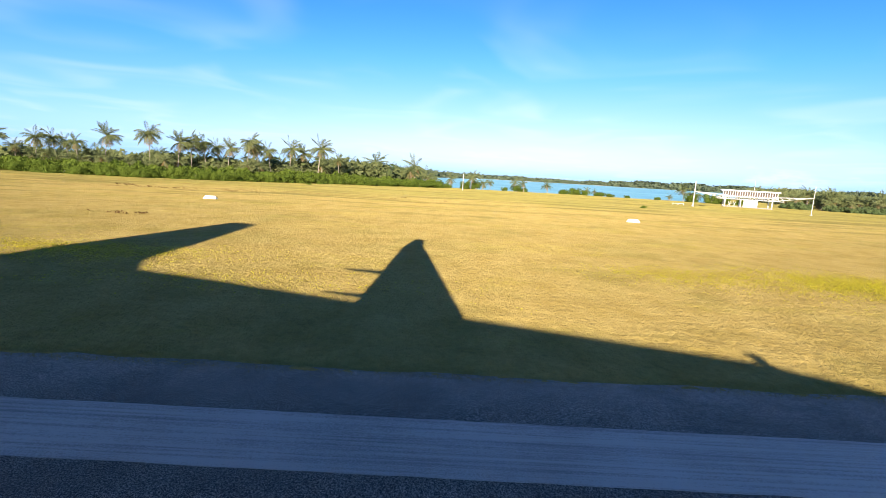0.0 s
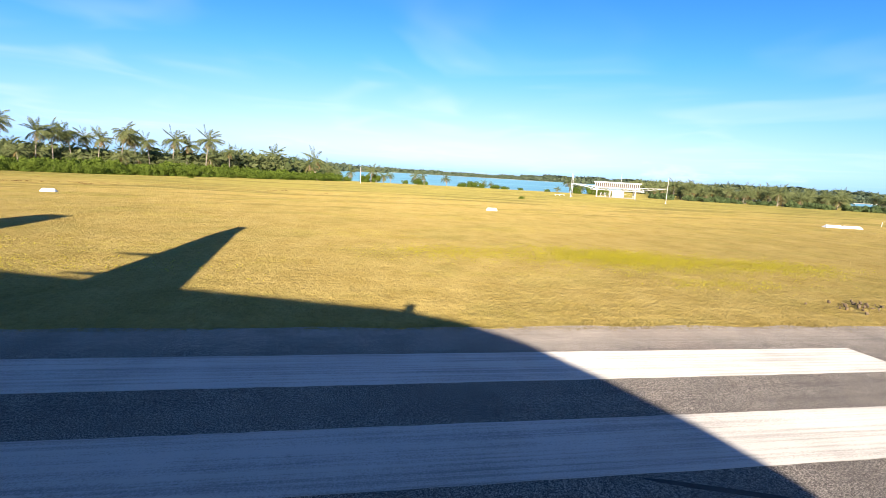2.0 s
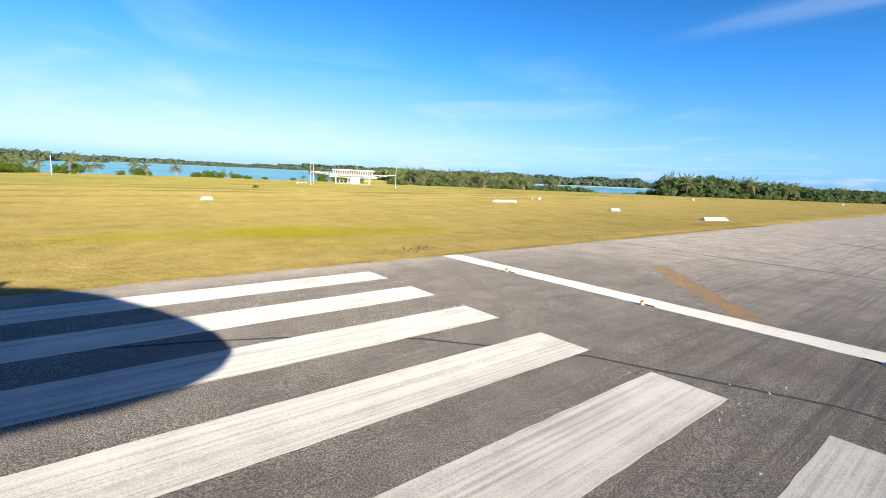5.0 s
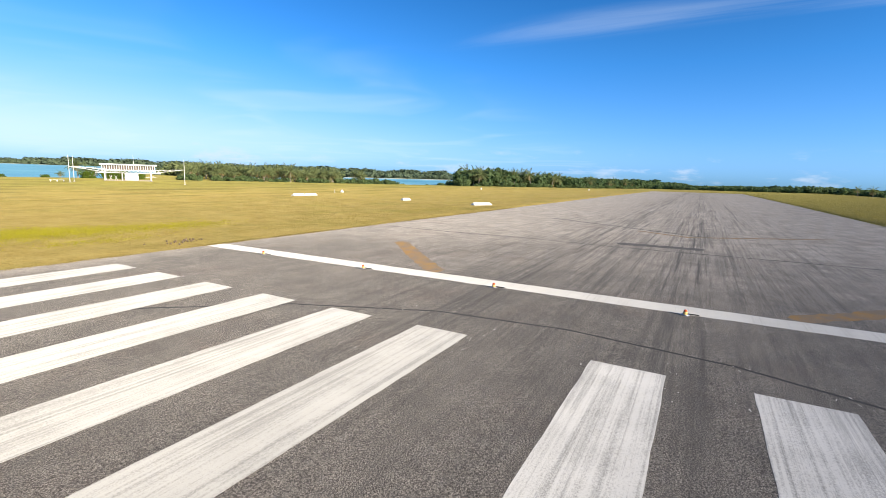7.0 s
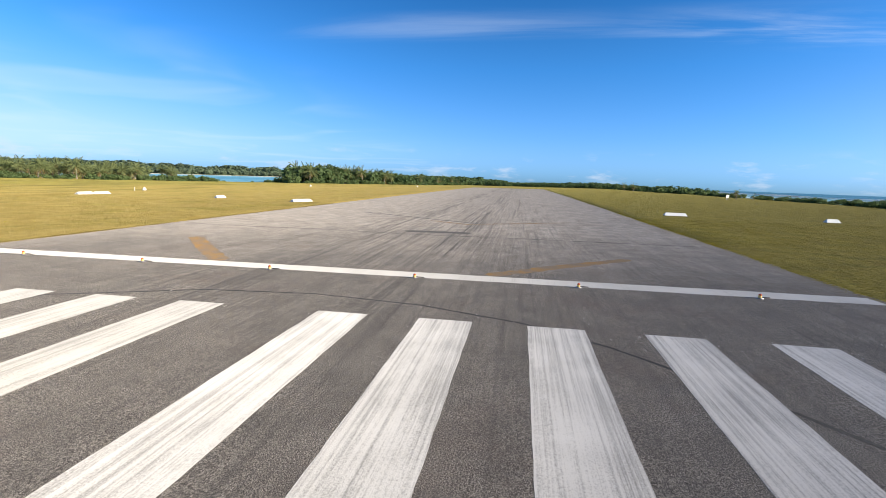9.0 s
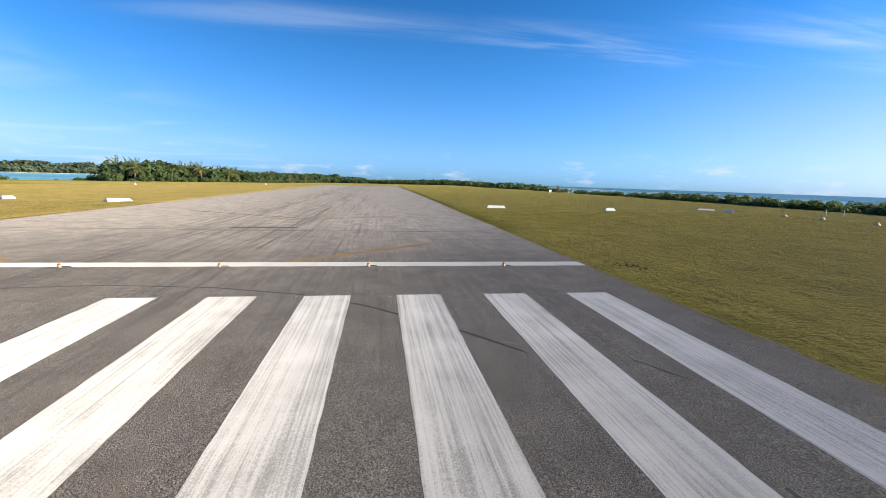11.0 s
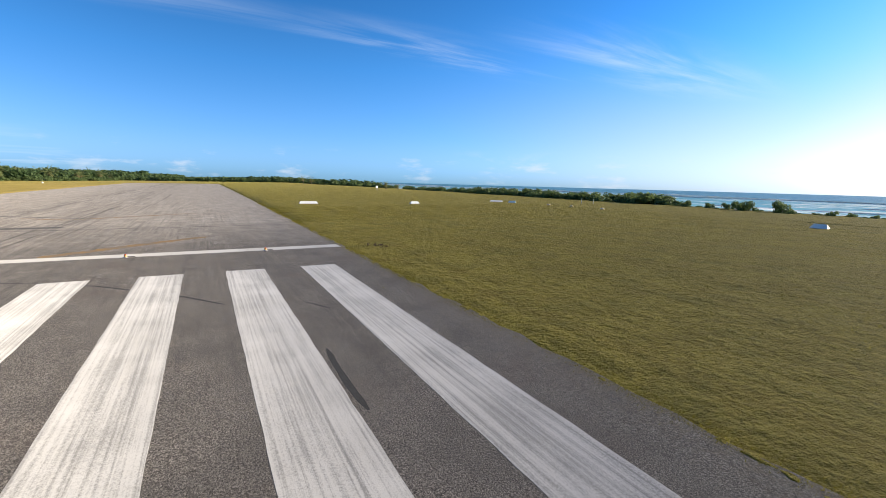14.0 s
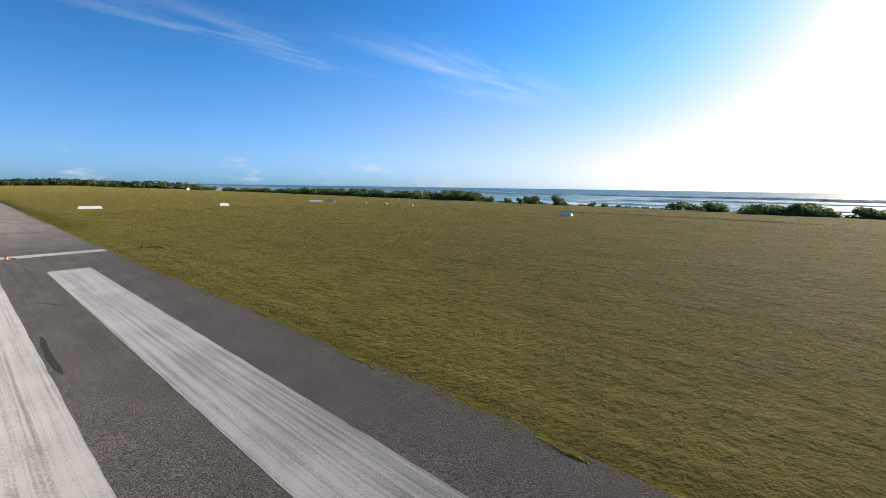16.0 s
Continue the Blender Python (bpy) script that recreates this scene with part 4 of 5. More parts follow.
def plant_bush(mesh, x, y, wide, high, turn, name, label, category, group):
    ob = thing(name, (x, y, lie1(x, y) - 0.05), label, category, group, turn=turn)
    ob.scale = (wide, wide, high)
    for n, m in (("foliage", mesh), ("stems", STEMS)):
        p = new(n, m)
        p.parent = ob


rnd = random.Random(11)
TALL = [Palm(s, 10.7 + 0.9 * (s % 3), 0.5 + 0.6 * (s % 4), 4.9, 36, 24) for s in range(1, 6)]
SHORT = [Palm(s, 3.0 + 0.8 * (s % 3), 0.3 + 0.25 * (s % 3), 3.4, 24, 16) for s in range(6, 11)]
HEDGE = [bush_mesh(s, BUSH, 5000, 0.048, (1, 1, 0.85), 13) for s in range(4)]
THICKET = [bush_mesh(20 + s, BUSH, 1100, 0.10, (1, 1, 0.85), 11) for s in range(3)]
SALT = [bush_mesh(10 + s, SHRUB, 760, 0.112, (1, 1, 0.8), 8) for s in range(4)]

# tall palms behind the hedge: bearing from the turning place, distance, height
TALLS = ((132.4, 178, 9.0), (131.0, 174, 12.6), (129.5, 176, 12.6), (128.6, 184, 11.6), (127.9, 172, 11.4), (125.9, 176, 15.4), (122.1, 172, 16.0), (119.6, 175, 14.8), (118.3, 178, 15.4), (117.4, 186, 14.6), (116.9, 180, 14.7),
         (115.6, 184, 13.8), (114.8, 176, 13.8), (112.9, 177, 15.9), (112.2, 186, 14.6), (111.6, 180, 14.2), (110.3, 175, 13.4), (108.3, 178, 16.4), (107.0, 182, 13.6), (105.1, 178, 17.6), (102.7, 184, 11.2),
         (134.0, 178, 13.0), (135.6, 174, 14.2), (137.5, 180, 13.4), (139.4, 176, 14.6), (142.0, 178, 14.0))
for bearing, far, tall in TALLS:
    x, y = -21.8 + far * math.cos(radians(bearing)), 12.4 + far * math.sin(radians(bearing))
    kind = rnd.choice(TALL)
    kind.plant(x, y, tall / kind.total, rnd.uniform(-50, 50), "tall coconut palm leaning behind the green hedge", "tall coconut palms")
for _ in range(50):
    bearing, far = rnd.uniform(103, 142), rnd.uniform(164, 186)
    if bearing < 108:
        far += 18
    x, y = -21.8 + far * math.cos(radians(bearing)), 12.4 + far * math.sin(radians(bearing))
    rnd.choice(SHORT).plant(x, y, rnd.uniform(0.9, 1.35), rnd.uniform(0, 360), "young coconut palm in the undergrowth", "young coconut palms")
# palms going away along the lagoon's western shore
for _ in range(48):
    f = rnd.random()
    far = 195 + 420 * f ** 1.5
    bearing = rnd.uniform(90.8 + 1.5 * f, 107 - 8 * f)
    x, y = -21.8 + far * math.cos(radians(bearing)), 12.4 + far * math.sin(radians(bearing))
    rnd.choice(SHORT).plant(x, y, rnd.uniform(1.5, 2.2) * (1 - 0.3 * f), rnd.uniform(0, 360), "coconut palm on the lagoon's wooded shore", "shore palms")

# the hedge of beach shrubs along the grass
EDGE = ((-175, 122), (-132, 129), (-103, 131), (-81, 141), (-56, 163), (-39, 175), (-20, 188))
for (xa, ya), (xb, yb) in zip(EDGE, EDGE[1:]):
    n = max(3, int(math.hypot(xb - xa, yb - ya) / 3.0))
    for i in range(n):
        f = (i + rnd.random() * 0.7) / n
        x, y = xa + (xb - xa) * f, ya + (yb - ya) * f
        tall = 2.7 if x < -45 else 2.2
        for back in (2.0, 6.5, 11.5):
            plant_bush(rnd.choice(HEDGE if back < 3 else THICKET), x - 0.4 * back + rnd.uniform(-1, 1), y + 0.8 * back + rnd.uniform(-1, 1), rnd.uniform(2.4, 3.6), tall * rnd.uniform(0.85, 1.15) * (1 + 0.045 * back), rnd.uniform(0, 360),
                       "beach_shrub", "dense bright green beach shrub in a hedge", "shrub", "hedge shrubs")

# loose shrubs and young palms on the lagoon beach
for x, y, w, h in ((-24, 194, 2.6, 3.6), (-20, 196, 2.0, 2.6), (-13, 196, 3.2, 3.4), (-9, 198, 2.6, 3.8), (3, 201, 1.6, 1.7), (8, 203, 2.8, 3.0), (11, 204, 2.2, 2.6), (27, 201, 2.6, 2.6), (31, 200, 3.6, 3.0), (35, 199, 2.4, 2.2),
                   (41, 199, 2.8, 2.3), (45, 198, 2.0, 1.7), (52, 199, 1.5, 1.2), (62, 194, 1.6, 1.2), (72, 188, 3.0, 3.2), (77, 184, 3.4, 4.0), (81, 183, 3.2, 3.8), (85, 180, 2.6, 2.8)):
    plant_bush(rnd.choice(HEDGE), x, y, w, h, rnd.uniform(0, 360), "beach_shrub", "low green shrub on the lagoon beach", "shrub", "beach shrubs")
for x, y, s in ((-26, 198, 1.2), (-19, 199, 1.1), (-11, 197, 1.25), (-6, 199, 1.1), (-3, 200, 0.8), (7, 203, 1.0), (11, 202, 0.9), (20.5, 202, 1.0), (36, 201, 0.7), (40, 202, 0.6), (65, 191, 0.6), (70, 190, 1.2), (73, 190, 1.15), (76, 192, 1.0)):
    rnd.choice(SHORT).plant(x, y, s * 0.85, rnd.uniform(0, 360), "small young palm on the lagoon beach", "beach palms")
plant_bush(HEDGE[1], 24, 118, 0.9, 0.8, 30, "weed_tuft", "small green weed bush in the dry grass", "shrub", "weeds")
plant_bush(HEDGE[2], -61, 148, 0.9, 0.6, 80, "weed_tuft", "small green weed bush in the dry grass", "shrub", "weeds")

# plantation of palms beyond the shelter, and the woods beside the runway
for _ in range(105):
    f = rnd.random()
    x = 90 + 96 * f
    y = 181 - 48 * f + 52 * rnd.random() ** 1.5
    if not radians(38.6) < math.atan2(y + 4, x + 12) < radians(58.0):
        continue
    rnd.choice(SHORT).plant(x, y, rnd.uniform(0.9, 1.3), rnd.uniform(0, 360), "coconut palm in a dense plantation", "plantation palms")
for _ in range(60):
    f = rnd.random()
    plant_bush(rnd.choice(SALT), 96 + 92 * f, 172 - 40 * f + 4 * rnd.random(), rnd.uniform(2.0, 3.4), rnd.uniform(1.8, 3.0), rnd.uniform(0, 360), "undergrowth_shrub", "dark green shrub under the plantation palms", "shrub", "undergrowth shrubs")
for x, y, h in ((186, 150, 3.2), (192, 146, 2.2), (200, 140, 1.6), (212, 132, 1.5), (224, 126, 2.4), (230, 124, 1.6), (238, 120, 2.0), (252, 112, 2.4), (262, 108, 1.7)):
    plant_bush(rnd.choice(SALT), x, y, h * 1.1, h, rnd.uniform(0, 360), "beach_shrub", "low dark shrub at the inlet's edge", "shrub", "beach shrubs")
for _ in range(95):
    f = rnd.random()
    x = 232 + 240 * f
    y0 = np.interp(x, (218, 289, 406, 480), (120, 86, 48, 40))
    y = y0 + 6 + 60 * rnd.random() ** 1.4
    if math.atan2(y + 4, x + 12) > radians(26.3):
        continue
    rnd.choice(SHORT).plant(x, y, rnd.uniform(1.6, 2.15) * (1.0 - 0.55 * f), rnd.uniform(0, 360), "coconut palm in the woods beside the runway", "woodland palms")
for _ in range(80):
    f = rnd.random()
    x = 228 + 330 * f
    y = np.interp(x, (218, 289, 406, 560), (118, 84, 46, 38)) + 6 * rnd.random()
    plant_bush(rnd.choice(SALT), x, y, rnd.uniform(2.5, 4.0), rnd.uniform(2.0, 3.6), rnd.uniform(0, 360), "undergrowth_shrub", "dark green shrub at the woods' edge", "shrub", "undergrowth shrubs")

# the headland's low tip running out into the inlet
for _ in range(34):
    f = rnd.random()
    far, bearing = rnd.uniform(262, 285), radians(26.6 + 4.0 * f)
    h = (5.2 - 3.4 * f) * rnd.uniform(0.8, 1.1)
    plant_bush(rnd.choice(SALT), -12 + far * math.cos(bearing), -5 + far * math.sin(bearing), h * 0.9, h, rnd.uniform(0, 360), "headland_shrub", "dark green shrub on the inlet's headland", "shrub", "headland shrubs")

# salt-sprayed shrubs between the grass and the sea
for _ in range(150):
    f = rnd.random()
    x = 58 + 330 * f ** 1.4
    y = -118 - 9 * rnd.random() + (12 * max(0, f - 0.25))
    h = rnd.uniform(2.2, 3.5) if x < 150 else rnd.uniform(1.6, 2.6)
    plant_bush(rnd.choice(SALT), x, y, h * rnd.uniform(1.0, 1.4), h, rnd.uniform(0, 360), "salt_shrub", "dark green salt shrub between grass and sea", "shrub", "shore shrubs")
for x, y, h in ((50.2, -119, 1.9), (45.0, -120, 1.6), (40.6, -120, 1.7), (37.6, -120, 2.3), (35.6, -119, 2.6), (28.4, -119, 2.9), (20.7, -120, 1.2), (18.0, -121, 1.0), (14.7, -121, 0.8)):
    plant_bush(rnd.choice(SALT), x, y, h * 0.78, h, rnd.uniform(0, 360), "salt_shrub", "lone dark green salt shrub above the beach", "shrub", "shore shrubs")
for _ in range(45):
    x, h = rnd.uniform(4, 58), rnd.uniform(0.2, 0.5)
    plant_bush(rnd.choice(SALT), x, -120 - 3 * rnd.random(), h * 1.8, h, rnd.uniform(0, 360), "beach_scrub", "low dark scrub along the rocky beach edge", "shrub", "beach scrub")
for _ in range(58):
    x = 3 - 110 * rnd.random()
    h = rnd.uniform(1.1, 2.7)
    plant_bush(rnd.choice(SALT), x, -117 - 8 * rnd.random(), h * 1.3, h, rnd.uniform(0, 360), "salt_shrub", "dark green salt shrub between grass and sea", "shrub", "shore shrubs")


def woods(name, line, depth, n, low, high, seed, label, palms=0.35, leaves=70, material=None):
    """Far woodland: leafy crowns and palm heads in one mesh."""
    r = np.random.RandomState(seed)
    kinds = [clump(40 + i, leaves, 2.5 / leaves ** 0.5, (1, 1, 0.95), 6) for i in range(4)]
    heads = []
    for i in range(3):
        v, f = fronds(random.Random(60 + i), (0, 0, 1.0), 15, 0.8, -30, 75, 7, 1.1, 0.02)
        stem = np.array([(-0.02, 0, -0.6), (0.02, 0, -0.6), (0.015, 0, 1.0), (-0.015, 0, 1.0)])
        heads.append((np.concatenate([v, stem]), np.array(f + [tuple(len(v) + k for k in range(4))])))
    pts = np.array(line, float)
    legs = np.hypot(*np.diff(pts, axis=0).T)
    cum = np.r_[0, np.cumsum(legs)]
    verts, faces, total = [], [], 0
    for _ in range(n):
        s = r.uniform(0, cum[-1])
        p = np.array([np.interp(s, cum, pts[:, 0]), np.interp(s, cum, pts[:, 1])])
        i = min(np.searchsorted(cum, s, side="right") - 1, len(legs) - 1)
        d = (pts[i + 1] - pts[i]) / legs[i]
        p = p + np.array([-d[1], d[0]]) * depth * r.uniform(0, 1)
        if 26.3 < math.degrees(math.atan2(p[1] + 4, p[0] + 12)) < 38.6 and math.hypot(*p) < 640:
            continue
        tall = r.uniform(low, high) * (0.96 + 0.10 * math.sin(s * 0.045 + seed) + 0.07 * math.sin(s * 0.013 + 2))
        is_palm = r.uniform() < palms
        v, f = heads[r.randint(3)] if is_palm else kinds[r.randint(4)]
        size = np.array([tall * 0.5, tall * 0.5, tall * 0.72]) if is_palm else np.array([tall * 1.15, tall * 1.15, tall])
        a = r.uniform(0, 6.28)
        ca, sa = math.cos(a), math.sin(a)
        q = v * size
        q = np.stack([q[:, 0] * ca - q[:, 1] * sa, q[:, 0] * sa + q[:, 1] * ca, q[:, 2]], 1)
        z = max(lie1(*p), SEA_LEVEL)
        verts.append(q + np.array([p[0], p[1], z - 0.2]))
        faces.append(f + total)
        total += len(v)
    ob = new(name, soup(name, np.concatenate(verts), np.concatenate(faces), [material or WOODS]))
    tagged(ob, label, "woodland", kind="stuff")


def far_island(name, line, depth):
    bm = bmesh.new()
    pts = [Vector(p) for p in line]
    rows = []
    for i, p in enumerate(pts):
        d = (pts[min(i + 1, len(pts) - 1)] - pts[max(i - 1, 0)]).normalized()
        n = Vector((-d.y, d.x))
        rows.append([bm.verts.new((*(p + n * o), z)) for o, z in ((-3, -2.4), (0, -1.9), (depth, -1.6), (depth + 20, -2.6))])
    for a, b in zip(rows, rows[1:]):
        for j in range(3):
            bm.faces.new((a[j], b[j], b[j + 1], a[j + 1]))
    bmesh.ops.recalc_face_normals(bm, faces=bm.faces)
    single(name, bm, SAND, "low sandy shore of a far wooded islet", "island", kind="structure")


ISLE = ((1500, 520), (1250, 900), (1050, 1250), (800, 1500), (500, 1650), (150, 1700), (-150, 1750))
far_island("islet_shore", ISLE, 60)
woods("far_woodland", ISLE, 60, 2000, 9, 15, 1, "hazy wooded islet across the lagoon", 0.12, 45, HAZED_WOODS)
woods("far_ridge_woodland", ((1350, 750), (1250, 900), (1050, 1250), (800, 1500), (560, 1625)), 60, 820, 15, 24, 21, "taller woods on the far islet", 0.1, 80, HAZED_WOODS)
woods("western_shore_woodland", ((-34, 250), (-50, 420), (-75, 880)), 50, 330, 5, 9.5, 2, "woods along the lagoon's western shore", 0.4, 240)
woods("shore_grove", ((-80, 190), (-50, 212), (-38, 262)), 24, 170, 5, 8.5, 25, "dense palm grove where the hedge meets the lagoon", 0.75, 240, PALM)
POINT = ((-80, 860), (-20, 1000), (40, 1080))
far_island("western_point", POINT, 50)
woods("western_point_woodland", POINT, 50, 120, 9, 15, 23, "wooded point at the lagoon's western end", 0.2, 120, HAZED_WOODS)
woods("palm_understorey", ((-75, 190), (-112, 172), (-150, 158), (-210, 150)), -26, 460, 4.0, 7.2, 12, "dense palm undergrowth behind the hedge", 0.68, 260, PALM)
woods("plantation_woodland", ((134, 226), (152, 290), (186, 300), (196, 176)), -26, 320, 5, 8, 3, "dense palm woods behind the plantation", 0.8, 220, PALM)
BANK = ((900, 420), (640, 480), (430, 520))
far_island("inlet_bank", BANK, 60)
woods("inlet_woodland", BANK, 60, 330, 6, 10, 8, "woods on the far bank of the inlet", 0.4, 160, HAZED_WOODS)
woods("northern_woodland", ((2600, 70), (1300, 55), (450, 46)), -70, 800, 6, 10, 4, "long belt of woods beside the runway", 0.08, 110)
woods("headland_woodland", ((236, 122), (300, 92), (325, 84)), 60, 230, 7, 11, 14, "dense leafy headland woods beside the inlet", 0.25, 380)
woods("roadside_woodland", ((318, 84), (380, 68), (470, 46)), 60, 380, 5, 8, 15, "lower leafy woods running on beside the runway", 0.05, 240)
woods("runway_end_woodland", ((425, -140), (445, 140)), -70, 480, 3.2, 5.6, 5, "woods beyond the runway's far end", 0.02, 200)
woods("coastal_thicket", ((310, -98), (700, -88), (2600, -80)), -40, 1100, 2.8, 5.2, 6, "low coastal thicket along the ocean shore", 0.05, 80)
for x, y, s in ((176, -88, 0.55), (182, -90, 0.5), (172, -92, 0.45), (330, -86, 1.0), (350, -84, 0.9)):
    rnd.choice(SHORT).plant(x, y, s, rnd.uniform(0, 360), "small palm among the coastal shrubs", "coastal palms")

# ---------------------------------------------------------------- surf on the reef


def breaker(x, y, length, height, seed, turn=0.0):
    r = random.Random(seed)
    bm = bmesh.new()
    rings = []
    n = max(8, int(length / 3))
    for i in range(n + 1):
        f = i / n
        h = height * math.sin(math.pi * f) ** 0.5 * r.uniform(0.6, 1.1) + 0.02
        w = 1.2 + 3.4 * h * r.uniform(0.6, 1.3)
        o = r.uniform(-0.6, 0.6)
        cx = (f - 0.5) * length
        rings.append([(cx, o - w, -0.2), (cx, o - 0.35 * w, 0.5 * h), (cx, o, h), (cx, o + 0.35 * w, 0.75 * h), (cx, o + 0.8 * w, 0.12), (cx, o + w, -0.2)])
    loft(bm, rings)
    for f in bm.faces:
        f.smooth = True
    single("breaker", bm, FOAM, "white breaking wave on the ocean reef", "wave", "breakers", "stuff", m=pose(x, y, SEA_LEVEL, 0, 0, turn))


# rows of surf: distance out, spread, count, length, height
row = 0
for out, spread, count, long, tall in ((160, 6, 16, 22, 0.45), (185, 12, 26, 26, 0.5), (225, 16, 26, 34, 0.7), (280, 16, 26, 55, 0.9), (330, 14, 26, 80, 1.2), (430, 14, 30, 130, 1.7), (470, 10, 26, 170, 1.9)):
    for _ in range(count):
        row += 1
        reach = 1.3 + out / 190
        breaker(rnd.uniform(-230, 400) * reach, -out + rnd.uniform(-spread, spread), long * rnd.uniform(0.4, 1.4), tall * rnd.uniform(0.5, 1.15), 100 + row, rnd.uniform(-4, 4))


def beach_rubble():
    r = np.random.RandomState(3)
    n = 1500
    bm = bmesh.new()
    bmesh.ops.create_icosphere(bm, subdivisions=1, radius=1)
    v0 = np.array([v.co for v in bm.verts])
    f0 = np.array([[v.index for v in f.verts] for f in bm.faces])
    bm.free()
    x = r.uniform(-120, 320, n)
    y = -127 - np.abs(r.normal(0, 5, n))
    s = r.uniform(0.08, 0.35, n)
    z = lie(x, y)
    verts = v0[None] * s[:, None, None] * r.uniform(0.6, 1.2, (n, 12, 1)) * np.array([1, 1, 0.55]) + np.stack([x, y, z], 1)[:, None]
    faces = f0[None] + (np.arange(n) * 12)[:, None, None]
    tagged(new("coral_rubble", soup("coral_rubble", verts.reshape(-1, 3), faces.reshape(-1, 3), [SAND])), "pale coral rubble thrown up along the beach", "rubble", kind="stuff")


beach_rubble()

# ---------------------------------------------------------------- open shelter with winged canopy


def shelter():
    at = (60.7, 138.0)
    floor = lie1(*at) + 0.05
    ob = thing("winged_shelter", (*at, floor), "white open shelter with louvred top and winged canopy", "building", turn=-27.6)
    part("floor_slab", box(bmesh.new(), -5.9, 5.3, -3.45, 3.45, -0.5, 0.02, 0.03), CONCRETE, ob, "pale concrete floor slab")
    for x in (-5.6, 5.0):
        for y in (-3.2, 3.2):
            part("column", box(bmesh.new(), x - 0.13, x + 0.13, y - 0.13, y + 0.13, 0.03, 2.64, 0.02), WHITE_STEEL, ob)
    part("back_wall", box(bmesh.new(), -1.2, 2.0, -1.6, -1.4, 0.06, 1.9, 0.02), WHITE, ob, "white painted wall panel")
    part("side_wall", box(bmesh.new(), -1.9, -1.7, -1.4, 2.4, 0.06, 1.9, 0.02), WHITE, ob, "white painted wall panel")
    for x in (-4.4, -3.2):
        bm = bmesh.new()
        tube(bm, (x - 0.3, -1.5, 0.03), (x + 0.3, -1.5, 1.3), 0.05, 0.05, 8)
        tube(bm, (x + 0.3, -1.44, 0.03), (x - 0.3, -1.44, 1.3), 0.05, 0.05, 8)
        part("cross_brace", bm, WHITE_STEEL, ob)
    part("ring_beam", box(bmesh.new(), -6.4, 6.2, -3.3, 3.3, 2.62, 2.9, 0.03), WHITE_STEEL, ob)
    for y in (-3.25, 3.25):
        bm = bmesh.new()
        tube(bm, (-7.6, y, 2.02), (7.4, y, 2.02), 0.07, 0.07, 8)
        for k in range(15):
            tube(bm, (-7.6 + k, y, 2.02), (-7.1 + k, y, 2.64), 0.045, 0.045, 6)
            tube(bm, (-7.1 + k, y, 2.64), (-6.6 + k, y, 2.02), 0.045, 0.045, 6)
        part("lattice_girder", bm, WHITE_STEEL, ob)
    # solid core in dark colour instead of an open, shaded space
    core = part("louvre_core", box(bmesh.new(), -6.0, 5.8, -2.6, 2.6, 2.9, 4.12), SHADOW_GAP, ob, "solid block painted dark for the shade behind louvres")
    for k in range(23):
        x = -6.2 + k * 0.553
        for y in (-2.95, 2.95):
            part("louvre", box(bmesh.new(), x - 0.075, x + 0.075, y - 0.06, y + 0.06, 2.9, 4.12), WHITE_STEEL, core)
    part("roof_slab", box(bmesh.new(), -6.7, 6.5, -3.4, 3.4, 4.12, 4.46, 0.05), WHITE, ob, "flat white roof slab")
    part("aerial", tube(bmesh.new(), (1.0, 0, 4.6), (1.0, 0, 7.2), 0.05, 0.02, 8), WHITE_STEEL, ob)
    # canopy wings out to the corner masts
    for x, y, z in ((-13.0, -4.3, 3.3), (13.2, -4.3, 3.3), (-13.0, 5.6, 3.3)):
        s = 1 if x > 0 else -1
        bm = bmesh.new()
        tip = Vector((x, y, z + 0.1))
        a, b = Vector((s * 5.0, y * 0.7, 2.3)), Vector((s * 5.0, y * 0.15, 2.3))
        c, d = a + Vector((0, 0, 0.75)), b + Vector((0, 0, 0.75))
        low_c, low_d = c - Vector((0, 0, 0.14)), d - Vector((0, 0, 0.14))
        loft(bm, [[low_c, low_d, d, c], [tip + Vector((0, 0.1, -0.08)), tip + Vector((0, -0.1, -0.08)), tip + Vector((0, -0.1, 0.06)), tip + Vector((0, 0.1, 0.06))]])
        wing = part("canopy_wing", bm, WHITE_STEEL, ob)
        bm = bmesh.new()
        for k in range(1, 6):
            f = k / 6
            tube(bm, c.lerp(tip, f) + Vector((0, 0, 0.02)), a.lerp(tip, min(1, f + 0.12)) - Vector((0, 0, 0.25 * (1 - f))), 0.045, 0.045, 6)
        tube(bm, a - Vector((0, 0, 0.25)), tip, 0.06, 0.05, 6)
        part("truss", bm, WHITE_STEEL, wing)
        foot = lie1(at[0] + x * math.cos(radians(-27.6)) - y * math.sin(radians(-27.6)), at[1] + x * math.sin(radians(-27.6)) + y * math.cos(radians(-27.6))) - floor
        mast = part("mast", tube(bmesh.new(), (x, y, foot), (x, y, 6.3), 0.08, 0.05, 10), WHITE_STEEL, ob, "tall white corner mast")
        part("base_plate", box(bmesh.new(), x - 0.3, x + 0.3, y - 0.3, y + 0.3, foot, foot + 0.08, 0.01), GREY, mast)


shelter()


def bench(x, y, turn):
    ob = thing("bench", (x, y, lie1(x, y)), "long white bench by the lagoon", "bench", turn=turn)
    part("seat", box(bmesh.new(), -1.7, 1.7, -0.25, 0.25, 0.38, 0.45, 0.02), WHITE, ob)
    for s in (-1.4, 0, 1.4):
        part("leg", box(bmesh.new(), s - 0.08, s + 0.08, -0.2, 0.2, 0, 0.38, 0.01), WHITE, ob)


bench(49.0, 152.0, -27)

